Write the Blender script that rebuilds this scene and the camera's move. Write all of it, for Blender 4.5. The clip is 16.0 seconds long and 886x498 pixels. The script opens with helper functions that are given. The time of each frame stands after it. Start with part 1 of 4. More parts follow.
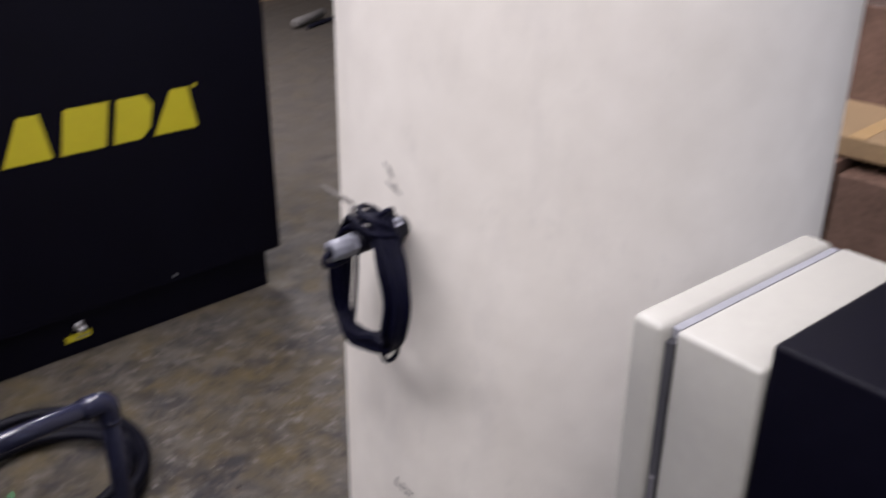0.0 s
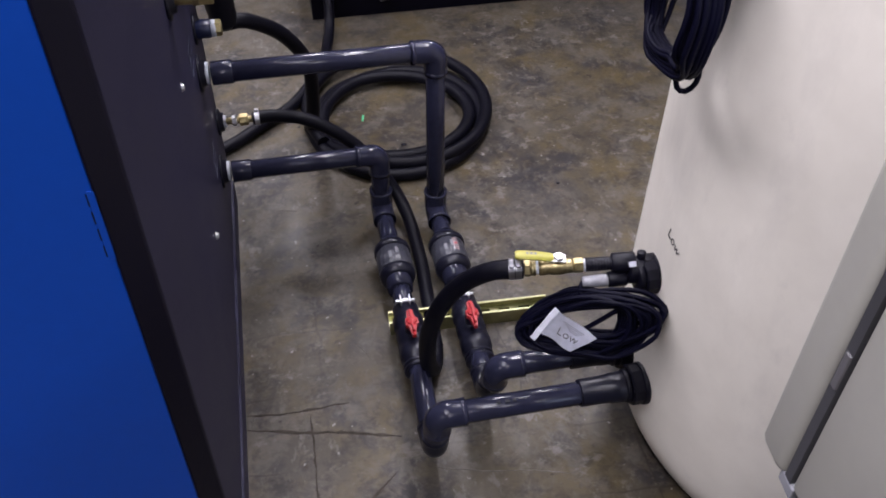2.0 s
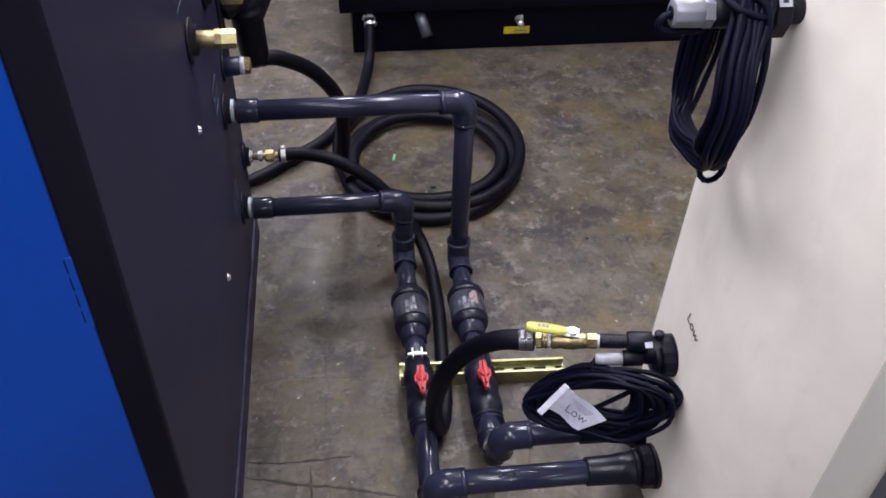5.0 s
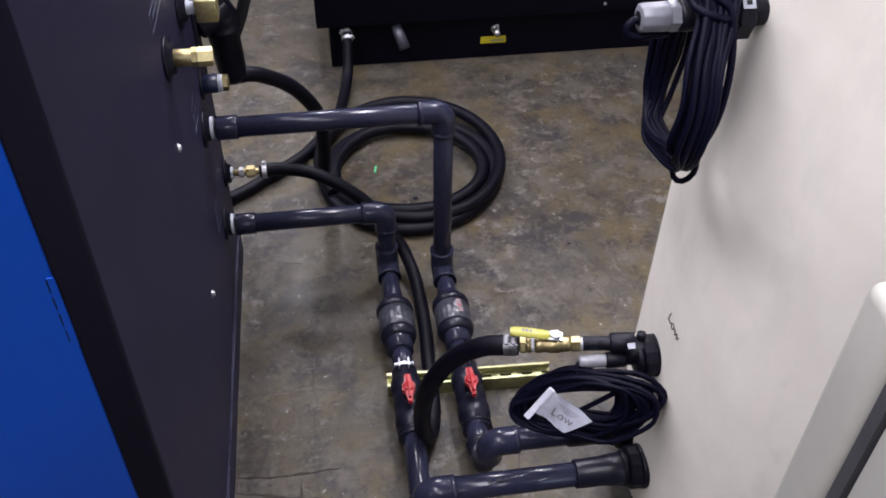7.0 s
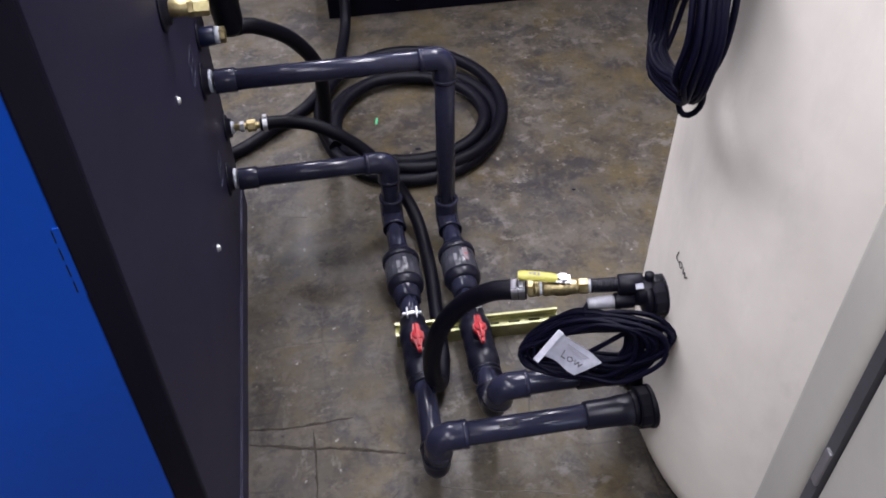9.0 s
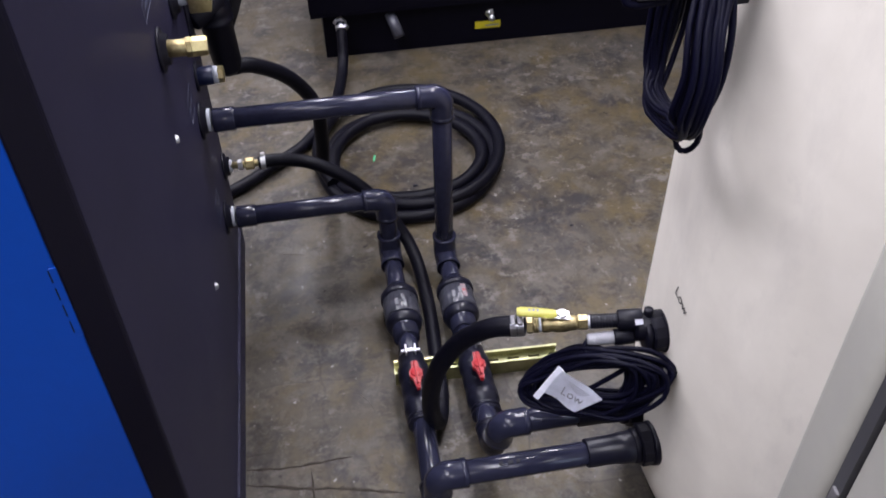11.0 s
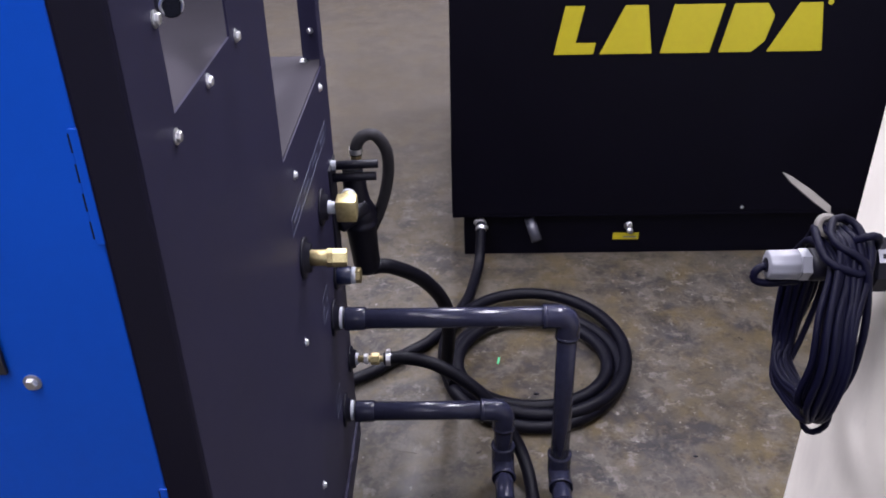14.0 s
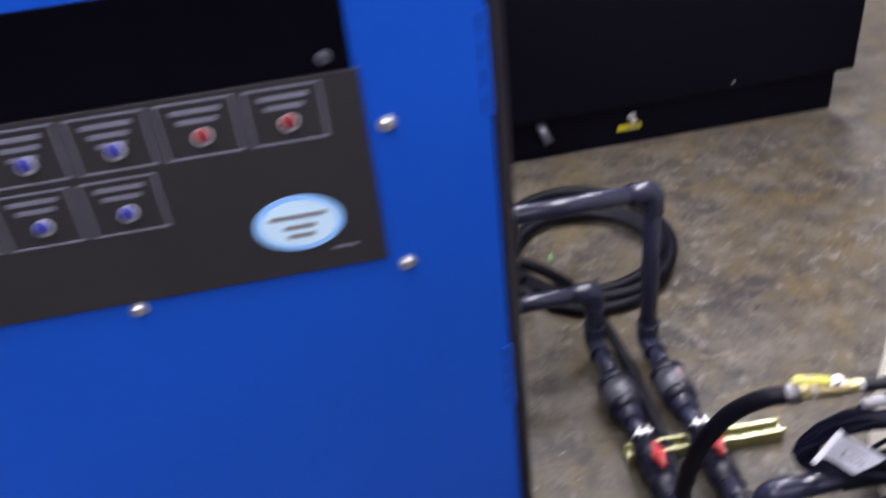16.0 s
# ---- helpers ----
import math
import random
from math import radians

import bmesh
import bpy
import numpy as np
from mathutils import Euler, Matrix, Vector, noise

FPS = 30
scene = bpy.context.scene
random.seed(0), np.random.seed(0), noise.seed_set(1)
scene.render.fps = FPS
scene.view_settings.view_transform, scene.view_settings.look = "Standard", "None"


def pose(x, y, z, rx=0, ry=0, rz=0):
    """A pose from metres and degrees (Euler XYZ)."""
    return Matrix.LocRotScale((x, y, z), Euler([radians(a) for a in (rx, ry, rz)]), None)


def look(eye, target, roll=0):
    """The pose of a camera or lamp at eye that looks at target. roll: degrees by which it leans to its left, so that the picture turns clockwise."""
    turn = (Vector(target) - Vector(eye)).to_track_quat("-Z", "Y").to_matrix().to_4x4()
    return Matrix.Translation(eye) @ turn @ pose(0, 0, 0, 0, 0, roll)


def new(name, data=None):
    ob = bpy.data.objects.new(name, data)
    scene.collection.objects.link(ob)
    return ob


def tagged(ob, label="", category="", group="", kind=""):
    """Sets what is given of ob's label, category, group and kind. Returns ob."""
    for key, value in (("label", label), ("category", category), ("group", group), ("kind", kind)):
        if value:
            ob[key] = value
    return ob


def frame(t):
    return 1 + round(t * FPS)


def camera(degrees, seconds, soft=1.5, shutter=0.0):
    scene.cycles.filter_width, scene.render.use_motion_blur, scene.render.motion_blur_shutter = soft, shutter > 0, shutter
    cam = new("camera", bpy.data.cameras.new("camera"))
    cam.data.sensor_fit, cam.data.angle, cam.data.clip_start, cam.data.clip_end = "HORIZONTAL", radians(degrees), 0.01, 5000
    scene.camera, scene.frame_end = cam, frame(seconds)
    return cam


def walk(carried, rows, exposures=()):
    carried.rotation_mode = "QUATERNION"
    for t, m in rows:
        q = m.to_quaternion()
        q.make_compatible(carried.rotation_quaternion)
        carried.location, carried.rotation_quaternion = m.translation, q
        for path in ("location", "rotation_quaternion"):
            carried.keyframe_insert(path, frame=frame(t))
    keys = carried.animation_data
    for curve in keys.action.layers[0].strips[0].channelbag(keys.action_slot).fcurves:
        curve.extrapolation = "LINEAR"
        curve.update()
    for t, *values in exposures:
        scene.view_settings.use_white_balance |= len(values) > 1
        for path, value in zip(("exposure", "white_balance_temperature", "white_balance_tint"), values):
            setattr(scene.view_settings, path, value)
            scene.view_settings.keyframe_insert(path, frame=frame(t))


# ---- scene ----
cam = camera(52.79, 16.0, soft=1.8, shutter=0.5)
PATH = [
    (0, (-0.124, -0.236, 1.817), (1.140, 1.066, 0.975), 0.5),
    (0.2, (-0.096, -0.224, 1.804), (1.013, 1.162, 0.882), 0.3),
    (0.4, (-0.023, -0.201, 1.762), (0.896, 1.266, 0.761), 2.2),
    (0.5, (0.005, -0.202, 1.758), (0.825, 1.290, 0.709), 3.1),
    (0.7, (0.083, -0.197, 1.734), (0.682, 1.318, 0.573), 3.1),
    (1, (0.149, -0.206, 1.702), (0.528, 1.287, 0.427), 0.4),
    (1.5, (0.192, -0.186, 1.691), (0.511, 1.255, 0.341), 0.9),
    (2, (0.201, -0.181, 1.681), (0.494, 1.235, 0.299), 0.5),
    (2.5, (0.202, -0.173, 1.683), (0.491, 1.255, 0.314), -0.6),
    (3, (0.170, -0.174, 1.672), (0.558, 1.183, 0.255), 0.6),
    (3.5, (0.219, -0.134, 1.660), (0.448, 1.232, 0.217), 1.1),
    (4, (0.263, -0.112, 1.673), (0.458, 1.284, 0.253), 1.8),
    (4.5, (0.269, -0.094, 1.695), (0.469, 1.354, 0.330), 2.1),
    (7, (0.277, -0.110, 1.707), (0.514, 1.364, 0.376), 0.8),
    (7.5, (0.272, -0.113, 1.709), (0.508, 1.371, 0.389), 0.7),
    (8, (0.269, -0.115, 1.711), (0.495, 1.350, 0.368), 0.1),
    (8.5, (0.271, -0.120, 1.696), (0.492, 1.302, 0.306), -0.5),
    (8.7, (0.272, -0.118, 1.689), (0.488, 1.291, 0.287), -1.0),
    (11, (0.272, -0.113, 1.687), (0.505, 1.350, 0.343), -1.3),
    (11.5, (0.273, -0.113, 1.712), (0.500, 1.404, 0.428), -0.6),
    (12, (0.272, -0.117, 1.721), (0.491, 1.433, 0.476), 0.4),
    (12.5, (0.279, -0.099, 1.733), (0.403, 1.512, 0.554), 0.5),
    (13, (0.290, -0.068, 1.757), (0.256, 1.624, 0.691), -1.0),
    (13.5, (0.297, -0.068, 1.770), (0.256, 1.649, 0.744), -1.1),
    (14, (0.299, -0.066, 1.769), (0.266, 1.648, 0.740), -1.3),
    (14.5, (0.303, -0.062, 1.767), (0.299, 1.648, 0.730), -1.3),
    (15, (0.272, -0.084, 1.775), (0.382, 1.627, 0.745), 0.2),
    (15.5, (0.106, -0.154, 1.786), (0.318, 1.550, 0.760), -0.9),
    (15.7, (-0.011, -0.188, 1.789), (0.214, 1.498, 0.737), -2.3),
    (16, (-0.182, -0.176, 1.776), (-0.010, 1.453, 0.629), -6.9),
]
walk(cam, [(t, look(eye, target, roll)) for t, eye, target, roll in PATH],
     [(0, -0.25, 6400, 19), (0.5, -0.22, 6450, 20), (1.0, -0.06, 6350, 20), (1.5, 0.0, 6320, 20), (2.5, 0.02, 6320, 20), (3.5, 0.10, 6320, 20), (4.5, 0.22, 6270, 18), (7, 0.12, 6260, 18), (8.5, 0.12, 6250, 18),
      (11, 0.18, 6220, 18), (12.5, 0.26, 6180, 18), (13.2, 0.34, 6080, 21), (14, 0.34, 6110, 21), (15, 0.30, 6150, 20), (15.6, 0.36, 6280, 18), (16, 0.62, 6400, 18)])

# ---- light ----
world = bpy.data.worlds.new("world")
scene.world = world
world.use_nodes = True
world.node_tree.nodes["Background"].inputs[0].default_value = (0.05, 0.055, 0.07, 1)
world.node_tree.nodes["Background"].inputs[1].default_value = 0.5


def strip_light(x, y, z, length, width, watts, colour=(0.97, 0.97, 1.0), turn=0):
    lamp = bpy.data.lights.new("ceiling_strip", "AREA")
    lamp.shape, lamp.size, lamp.size_y, lamp.energy, lamp.color = "RECTANGLE", length, width, watts, colour
    ob = new("ceiling_strip", lamp)
    ob.matrix_world = pose(x, y, z, 0, 0, turn)


for lx, ly, wide, watts in ((-3.0, -3.4, 0.35, 75), (0.3, -3.4, 0.35, 60), (3.2, -3.4, 0.35, 60),
                            (-1.5, 1.4, 1.2, 145), (-0.6, -0.5, 0.6, 118), (1.5, 2.5, 0.35, 190),
                            (-3.0, 5.0, 0.35, 180), (0.3, 5.6, 0.35, 200), (3.2, 6.0, 0.35, 260)):
    strip_light(lx, ly, 4.3, wide, 2.4, watts)
# added cool fill behind the camera, no source seen; brightens the tank's side
side_fill = bpy.data.lights.new("cool_side_fill", "AREA")
side_fill.shape, side_fill.size, side_fill.size_y, side_fill.energy, side_fill.color = "RECTANGLE", 4.0, 3.0, 150, (0.66, 0.79, 1.0)
new("cool_side_fill", side_fill).matrix_world = pose(4.6, -5.4, 2.1, 90, 0, 38)

# ---- materials ----


def material(name, base, rough=0.5, metal=0.0, var=0.12, scale=6.0, fine=60.0, bump=0.0, bump_scale=200.0, rough_var=0.08, coat=0.0, specular=0.5, dark=None):
    """Base colour with a broad and a fine variation, uneven gloss and fine relief, in metres."""
    m = bpy.data.materials.new(name)
    m.use_nodes = True
    nt = m.node_tree
    b = nt.nodes["Principled BSDF"]
    geo = nt.nodes.new("ShaderNodeTexCoord")
    n1, n2 = nt.nodes.new("ShaderNodeTexNoise"), nt.nodes.new("ShaderNodeTexNoise")
    n1.inputs["Scale"].default_value, n1.inputs["Detail"].default_value = scale, 6
    n2.inputs["Scale"].default_value, n2.inputs["Detail"].default_value = fine, 4
    for n in (n1, n2):
        nt.links.new(geo.outputs["Object"], n.inputs["Vector"])
    add = nt.nodes.new("ShaderNodeMath")
    add.operation = "MULTIPLY_ADD"
    add.inputs[1].default_value = 0.5
    nt.links.new(n2.outputs["Fac"], add.inputs[0])
    half = nt.nodes.new("ShaderNodeMath")
    half.operation = "MULTIPLY"
    half.inputs[1].default_value = 0.5
    nt.links.new(n1.outputs["Fac"], half.inputs[0])
    nt.links.new(half.outputs[0], add.inputs[2])
    ramp = nt.nodes.new("ShaderNodeMix")
    ramp.data_type = "RGBA"
    lo = dark or tuple(c * (1 - var) for c in base)
    hi = tuple(min(1, c * (1 + var)) for c in base)
    ramp.inputs[6].default_value, ramp.inputs[7].default_value = (*lo, 1), (*hi, 1)
    stretch = nt.nodes.new("ShaderNodeMapRange")
    stretch.inputs[1].default_value, stretch.inputs[2].default_value = 0.32, 0.68
    nt.links.new(add.outputs[0], stretch.inputs[0])
    nt.links.new(stretch.outputs[0], ramp.inputs[0])
    nt.links.new(ramp.outputs[2], b.inputs["Base Color"])
    rr = nt.nodes.new("ShaderNodeMapRange")
    rr.inputs[3].default_value, rr.inputs[4].default_value = max(0.02, rough - rough_var), min(1, rough + rough_var)
    nt.links.new(add.outputs[0], rr.inputs[0])
    nt.links.new(rr.outputs[0], b.inputs["Roughness"])
    b.inputs["Metallic"].default_value = metal
    b.inputs["Coat Weight"].default_value = coat
    b.inputs["Specular IOR Level"].default_value = specular
    if bump:
        nb = nt.nodes.new("ShaderNodeTexNoise")
        nb.inputs["Scale"].default_value, nb.inputs["Detail"].default_value = bump_scale, 3
        nt.links.new(geo.outputs["Object"], nb.inputs["Vector"])
        bp = nt.nodes.new("ShaderNodeBump")
        bp.inputs["Strength"].default_value, bp.inputs["Distance"].default_value = bump, 0.002
        nt.links.new(nb.outputs["Fac"], bp.inputs["Height"])
        nt.links.new(bp.outputs[0], b.inputs["Normal"])
    return m


def concrete():
    """Sealed shop floor: brown and grey clouds, pale scuffs, dark spots, a faint trowelled grid."""
    m = bpy.data.materials.new("stained_concrete")
    m.use_nodes = True
    nt = m.node_tree
    b = nt.nodes["Principled BSDF"]
    L = nt.links.new
    co = nt.nodes.new("ShaderNodeTexCoord")

    def cloud(scale, detail=6, rough=0.6, distortion=0.0):
        n = nt.nodes.new("ShaderNodeTexNoise")
        n.inputs["Scale"].default_value, n.inputs["Detail"].default_value = scale, detail
        n.inputs["Roughness"].default_value, n.inputs["Distortion"].default_value = rough, distortion
        L(co.outputs["Object"], n.inputs["Vector"])
        return n.outputs["Fac"]

    def ranged(f, a, c, lo=0.0, hi=1.0):
        r = nt.nodes.new("ShaderNodeMapRange")
        for k, v in zip((1, 2, 3, 4), (a, c, lo, hi)):
            r.inputs[k].default_value = v
        L(f, r.inputs[0])
        return r.outputs[0]

    def mixed(f, a, c, kind="MIX"):
        x = nt.nodes.new("ShaderNodeMix")
        x.data_type, x.blend_type = "RGBA", kind
        L(f, x.inputs[0])
        for k, v in ((6, a), (7, c)):
            if isinstance(v, tuple):
                x.inputs[k].default_value = (*v, 1)
            else:
                L(v, x.inputs[k])
        return x.outputs[2]

    def streaked(scale, detail, rough, sx, sy):
        n, mp = nt.nodes.new("ShaderNodeTexNoise"), nt.nodes.new("ShaderNodeMapping")
        mp.inputs["Scale"].default_value = (sx, sy, 1)
        n.inputs["Scale"].default_value, n.inputs["Detail"].default_value, n.inputs["Roughness"].default_value = scale, detail, rough
        L(co.outputs["Object"], mp.inputs[0])
        L(mp.outputs[0], n.inputs["Vector"])
        return n.outputs["Fac"]

    def both(f, g):
        x = nt.nodes.new("ShaderNodeMath")
        x.operation = "MULTIPLY"
        L(f, x.inputs[0])
        L(g, x.inputs[1])
        return x.outputs[0]

    c = mixed(ranged(cloud(1.8, 4, 0.55), 0.38, 0.62), (0.0580, 0.0462, 0.0275), (0.0530, 0.0480, 0.0430))
    c = mixed(ranged(streaked(5.0, 5, 0.62, 1.0, 0.8), 0.46, 0.60, 0, 0.85), c, (0.0770, 0.0588, 0.0285))
    c = mixed(ranged(cloud(4.1, 5, 0.64, 0.2), 0.49, 0.60, 0, 0.85), c, (0.0225, 0.0215, 0.0250))
    c = mixed(ranged(cloud(8.0, 6, 0.66, 0.4), 0.50, 0.60, 0, 0.8), c, (0.0830, 0.0735, 0.0610))
    c = mixed(ranged(cloud(13.0, 5, 0.64, 0.2), 0.51, 0.64, 0, 0.7), c, (0.0160, 0.0142, 0.0138))
    c = mixed(ranged(cloud(26.0, 6, 0.68, 0.4), 0.52, 0.62, 0, 0.6), c, (0.0878, 0.0718, 0.0550))
    c = mixed(ranged(cloud(22.0, 5, 0.65, 0.3), 0.57, 0.68, 0, 0.35), c, (0.0563, 0.0388, 0.0195))
    c = mixed(ranged(cloud(60.0, 5, 0.7), 0.50, 0.70, 0, 0.3), c, (0.0145, 0.0110, 0.0092))
    # pale scuffs and chips in clusters
    c = mixed(both(ranged(streaked(20.0, 6, 0.7, 0.8, 1.0), 0.55, 0.63), ranged(cloud(2.4, 3, 0.6), 0.46, 0.56, 0, 0.8)), c, (0.1280, 0.1165, 0.1040))
    c = mixed(both(ranged(streaked(26.0, 6, 0.7, 1.0, 0.5), 0.57, 0.65), ranged(cloud(2.9, 3, 0.6), 0.45, 0.58, 0, 0.8)), c, (0.1130, 0.1040, 0.0930))
    c = mixed(ranged(cloud(52.0, 2, 0.5), 0.715, 0.745, 0, 0.8), c, (0.2100, 0.2000, 0.1900))
    # small dark drips
    c = mixed(ranged(cloud(30.0, 3, 0.5), 0.71, 0.75, 0, 0.75), c, (0.0056, 0.0041, 0.0037))
    wob = nt.nodes.new("ShaderNodeTexNoise")
    wob.inputs["Scale"].default_value = 5
    L(co.outputs["Object"], wob.inputs["Vector"])
    shift = nt.nodes.new("ShaderNodeMix")
    shift.data_type = "VECTOR"
    shift.inputs[0].default_value = 0.06
    L(co.outputs["Object"], shift.inputs[4])
    L(wob.outputs["Color"], shift.inputs[5])
    grid = nt.nodes.new("ShaderNodeTexBrick")
    grid.offset = 0.0
    for k, v in (("Scale", 1.0), ("Mortar Size", 0.0035), ("Mortar Smooth", 0.7), ("Brick Width", 0.21), ("Row Height", 0.18)):
        grid.inputs[k].default_value = v
    L(shift.outputs[1], grid.inputs["Vector"])
    gate = nt.nodes.new("ShaderNodeMath")
    gate.operation = "MULTIPLY"
    L(grid.outputs["Fac"], gate.inputs[0])
    sep = nt.nodes.new("ShaderNodeSeparateXYZ")
    L(co.outputs["Object"], sep.inputs[0])
    L(both(ranged(cloud(2.1, 4), 0.42, 0.56, 0.0, 0.45), ranged(sep.outputs[1], 1.25, 1.6, 1, 0)), gate.inputs[1])
    c = mixed(gate.outputs[0], c, (0.018, 0.015, 0.012))
    # blends towards an even, paler tan from y = 2.7 to 4.2
    c = mixed(ranged(sep.outputs[1], 2.7, 4.2, 0, 0.7), c, (0.078, 0.067, 0.056))
    L(c, b.inputs["Base Color"])
    b.inputs["Specular IOR Level"].default_value = 0.22
    L(ranged(cloud(9.0, 6, 0.7), 0.3, 0.7, 0.30, 0.62), b.inputs["Roughness"])
    bp = nt.nodes.new("ShaderNodeBump")
    bp.inputs["Strength"].default_value, bp.inputs["Distance"].default_value = 0.25, 0.002
    L(cloud(60, 6, 0.7), bp.inputs["Height"])
    L(bp.outputs[0], b.inputs["Normal"])
    return m


def scuffed(m, tint, scale, lo, hi, amount, stretch=(1, 1, 0.45)):
    """Adds faint smudges of a shape of their own to a material."""
    nt = m.node_tree
    b = nt.nodes["Principled BSDF"]
    old = b.inputs["Base Color"].links[0].from_socket
    co, mp, n, r, x = (nt.nodes.new(k) for k in ("ShaderNodeTexCoord", "ShaderNodeMapping", "ShaderNodeTexNoise", "ShaderNodeMapRange", "ShaderNodeMix"))
    mp.inputs["Scale"].default_value = stretch
    n.inputs["Scale"].default_value, n.inputs["Detail"].default_value, n.inputs["Roughness"].default_value = scale, 7, 0.65
    for k, v in zip((1, 2, 3, 4), (lo, hi, 0, amount)):
        r.inputs[k].default_value = v
    x.data_type = "RGBA"
    x.inputs[7].default_value = (*tint, 1)
    nt.links.new(co.outputs["Object"], mp.inputs[0])
    nt.links.new(mp.outputs[0], n.inputs["Vector"])
    nt.links.new(n.outputs["Fac"], r.inputs[0])
    nt.links.new(r.outputs[0], x.inputs[0])
    nt.links.new(old, x.inputs[6])
    nt.links.new(x.outputs[2], b.inputs["Base Color"])


FLOOR = concrete()
FILTH = material("crack_dirt", (0.040, 0.0335, 0.0272), 0.8, var=0.4, scale=40, specular=0.1)
SCRATCH = material("scratched_sealer", (0.105, 0.094, 0.080), 0.7, var=0.3, scale=40, specular=0.1)
WALL = material("painted_wall", (0.20, 0.19, 0.18), 0.7, var=0.06, bump=0.2, bump_scale=80)
CEIL = material("ceiling_paint", (0.25, 0.25, 0.25), 0.8, var=0.05)
BLACK = material("black_powder_coat", (0.0150, 0.0136, 0.0335), 0.5, var=0.12, bump=0.25, bump_scale=900, specular=0.2)
SATIN = material("satin_black_enamel", (0.0015, 0.0012, 0.0042), 0.55, var=0.2, bump=0.2, bump_scale=700, specular=0.09)
BLUE = material("blue_enamel", (0.0030, 0.058, 0.39), 0.36, var=0.04, bump=0.06, bump_scale=400, specular=0.25)
SHELF = material("grey_inner_sheet", (0.032, 0.029, 0.035), 0.75, var=0.1, specular=0.12)
PVC = material("grey_pvc", (0.0165, 0.0175, 0.0345), 0.20, var=0.2, rough_var=0.08, specular=0.26)
PVCD = material("dark_pvc", (0.0070, 0.0073, 0.0155), 0.33, var=0.14, specular=0.3)
BLKPL = material("black_plastic", (0.0034, 0.0033, 0.0085), 0.46, var=0.2, specular=0.22)
RUBBER = material("black_rubber_hose", (0.0022, 0.0021, 0.0054), 0.5, var=0.3, fine=120, bump=0.35, bump_scale=300, specular=0.14)
GREYRUBBER = material("grey_rubber_hose", (0.016, 0.015, 0.018), 0.6, var=0.3, fine=120, bump=0.3, bump_scale=300, specular=0.2)
CORD = material("black_cord", (0.0021, 0.0021, 0.0092), 0.52, var=0.2, specular=0.09)
POLY = material("cream_polyethylene", (0.80, 0.755, 0.68), 0.5, var=0.03, scale=3.5, fine=14, dark=(0.74, 0.695, 0.62), specular=0.28)
scuffed(POLY, (0.36, 0.34, 0.33), 4.0, 0.55, 0.76, 0.26)
scuffed(POLY, (0.34, 0.32, 0.31), 14.0, 0.62, 0.78, 0.18, (1, 1, 0.7))
CREAM = material("cream_enclosure", (0.345, 0.334, 0.295), 0.45, var=0.05)
GREYLATCH = material("grey_latch", (0.11, 0.105, 0.11), 0.5, var=0.08)
# lid gap colours: dark for its deep shade, pale for its lit top
GAPSHADE = material("gap_shade", (0.040, 0.039, 0.044), 0.8)
LITGREY = material("gap_light_shade", (0.22, 0.22, 0.24), 0.7)
BRASS = material("brass", (0.41, 0.345, 0.185), 0.40, 1.0, var=0.25, scale=30, fine=140, bump=0.3, bump_scale=300, dark=(0.23, 0.180, 0.085))
PALEBRASS = material("new_brass", (0.74, 0.66, 0.35), 0.44, 1.0, var=0.1, scale=30, fine=140, bump=0.2, bump_scale=300, dark=(0.55, 0.45, 0.22))
STEEL = material("zinc_steel", (0.66, 0.66, 0.68), 0.4, 1.0, var=0.08)
DULLSTEEL = material("dull_steel", (0.24, 0.24, 0.26), 0.32, 1.0, var=0.2, scale=40)
ZINC = material("yellow_zinc", (0.37, 0.365, 0.20), 0.3, 1.0, var=0.25, scale=14)
RED = material("red_plastic", (0.34, 0.010, 0.014), 0.35, var=0.1)
YELLOW = material("yellow_coating", (0.33, 0.31, 0.045), 0.4, var=0.1)
LOGO = material("yellow_decal", (0.42, 0.36, 0.006), 0.45, var=0.05)
TAGPAPER = material("white_tag_paper", (0.72, 0.73, 0.82), 0.55, var=0.16, scale=40, bump=0.3, bump_scale=60)
WHITE = material("white_label", (0.44, 0.45, 0.52), 0.55, var=0.14, scale=30)
TAPE = material("white_thread_tape", (0.40, 0.42, 0.47), 0.5, var=0.12)
CLEAR = material("clear_grey_plastic", (0.26, 0.26, 0.29), 0.25, var=0.2, scale=60)
# button ring, brightened to carry the lit lower edge of each button
LITBEZEL = material("lit_bezel", (0.42, 0.42, 0.45), 0.35, var=0.1)
GREYPL = material("grey_connector", (0.158, 0.160, 0.185), 0.38, var=0.1)
PORTBLUE = material("dark_blue_port", (0.005, 0.008, 0.032), 0.35, var=0.1)
DIMLINE = material("dim_blue_print", (0.050, 0.058, 0.105), 0.5)
INK = material("marker_ink", (0.03, 0.03, 0.035), 0.7, specular=0.1)
FAINTINK = material("faint_print", (0.36, 0.36, 0.42), 0.6)
GREYINK = material("grey_print", (0.16, 0.16, 0.18), 0.6)
STICK = material("pale_blue_sticker", (0.20, 0.42, 0.78), 0.35, var=0.04)
STICKIN = material("sticker_face", (0.48, 0.66, 0.80), 0.4, var=0.05)
PANEL = material("dark_membrane_panel", (0.0160, 0.0148, 0.0180), 0.45, var=0.12)
SCREEN = material("black_acrylic", (0.0010, 0.0010, 0.0034), 0.08, var=0.1, specular=0.16)
LINES = material("grey_lines", (0.125, 0.125, 0.165), 0.45)
BTNRED = material("red_button", (0.16, 0.006, 0.008), 0.4)
BTNBLUE = material("blue_button", (0.02, 0.025, 0.22), 0.35)
CARD = material("cardboard", (0.25, 0.165, 0.085), 0.75, var=0.15, bump=0.15, bump_scale=120)
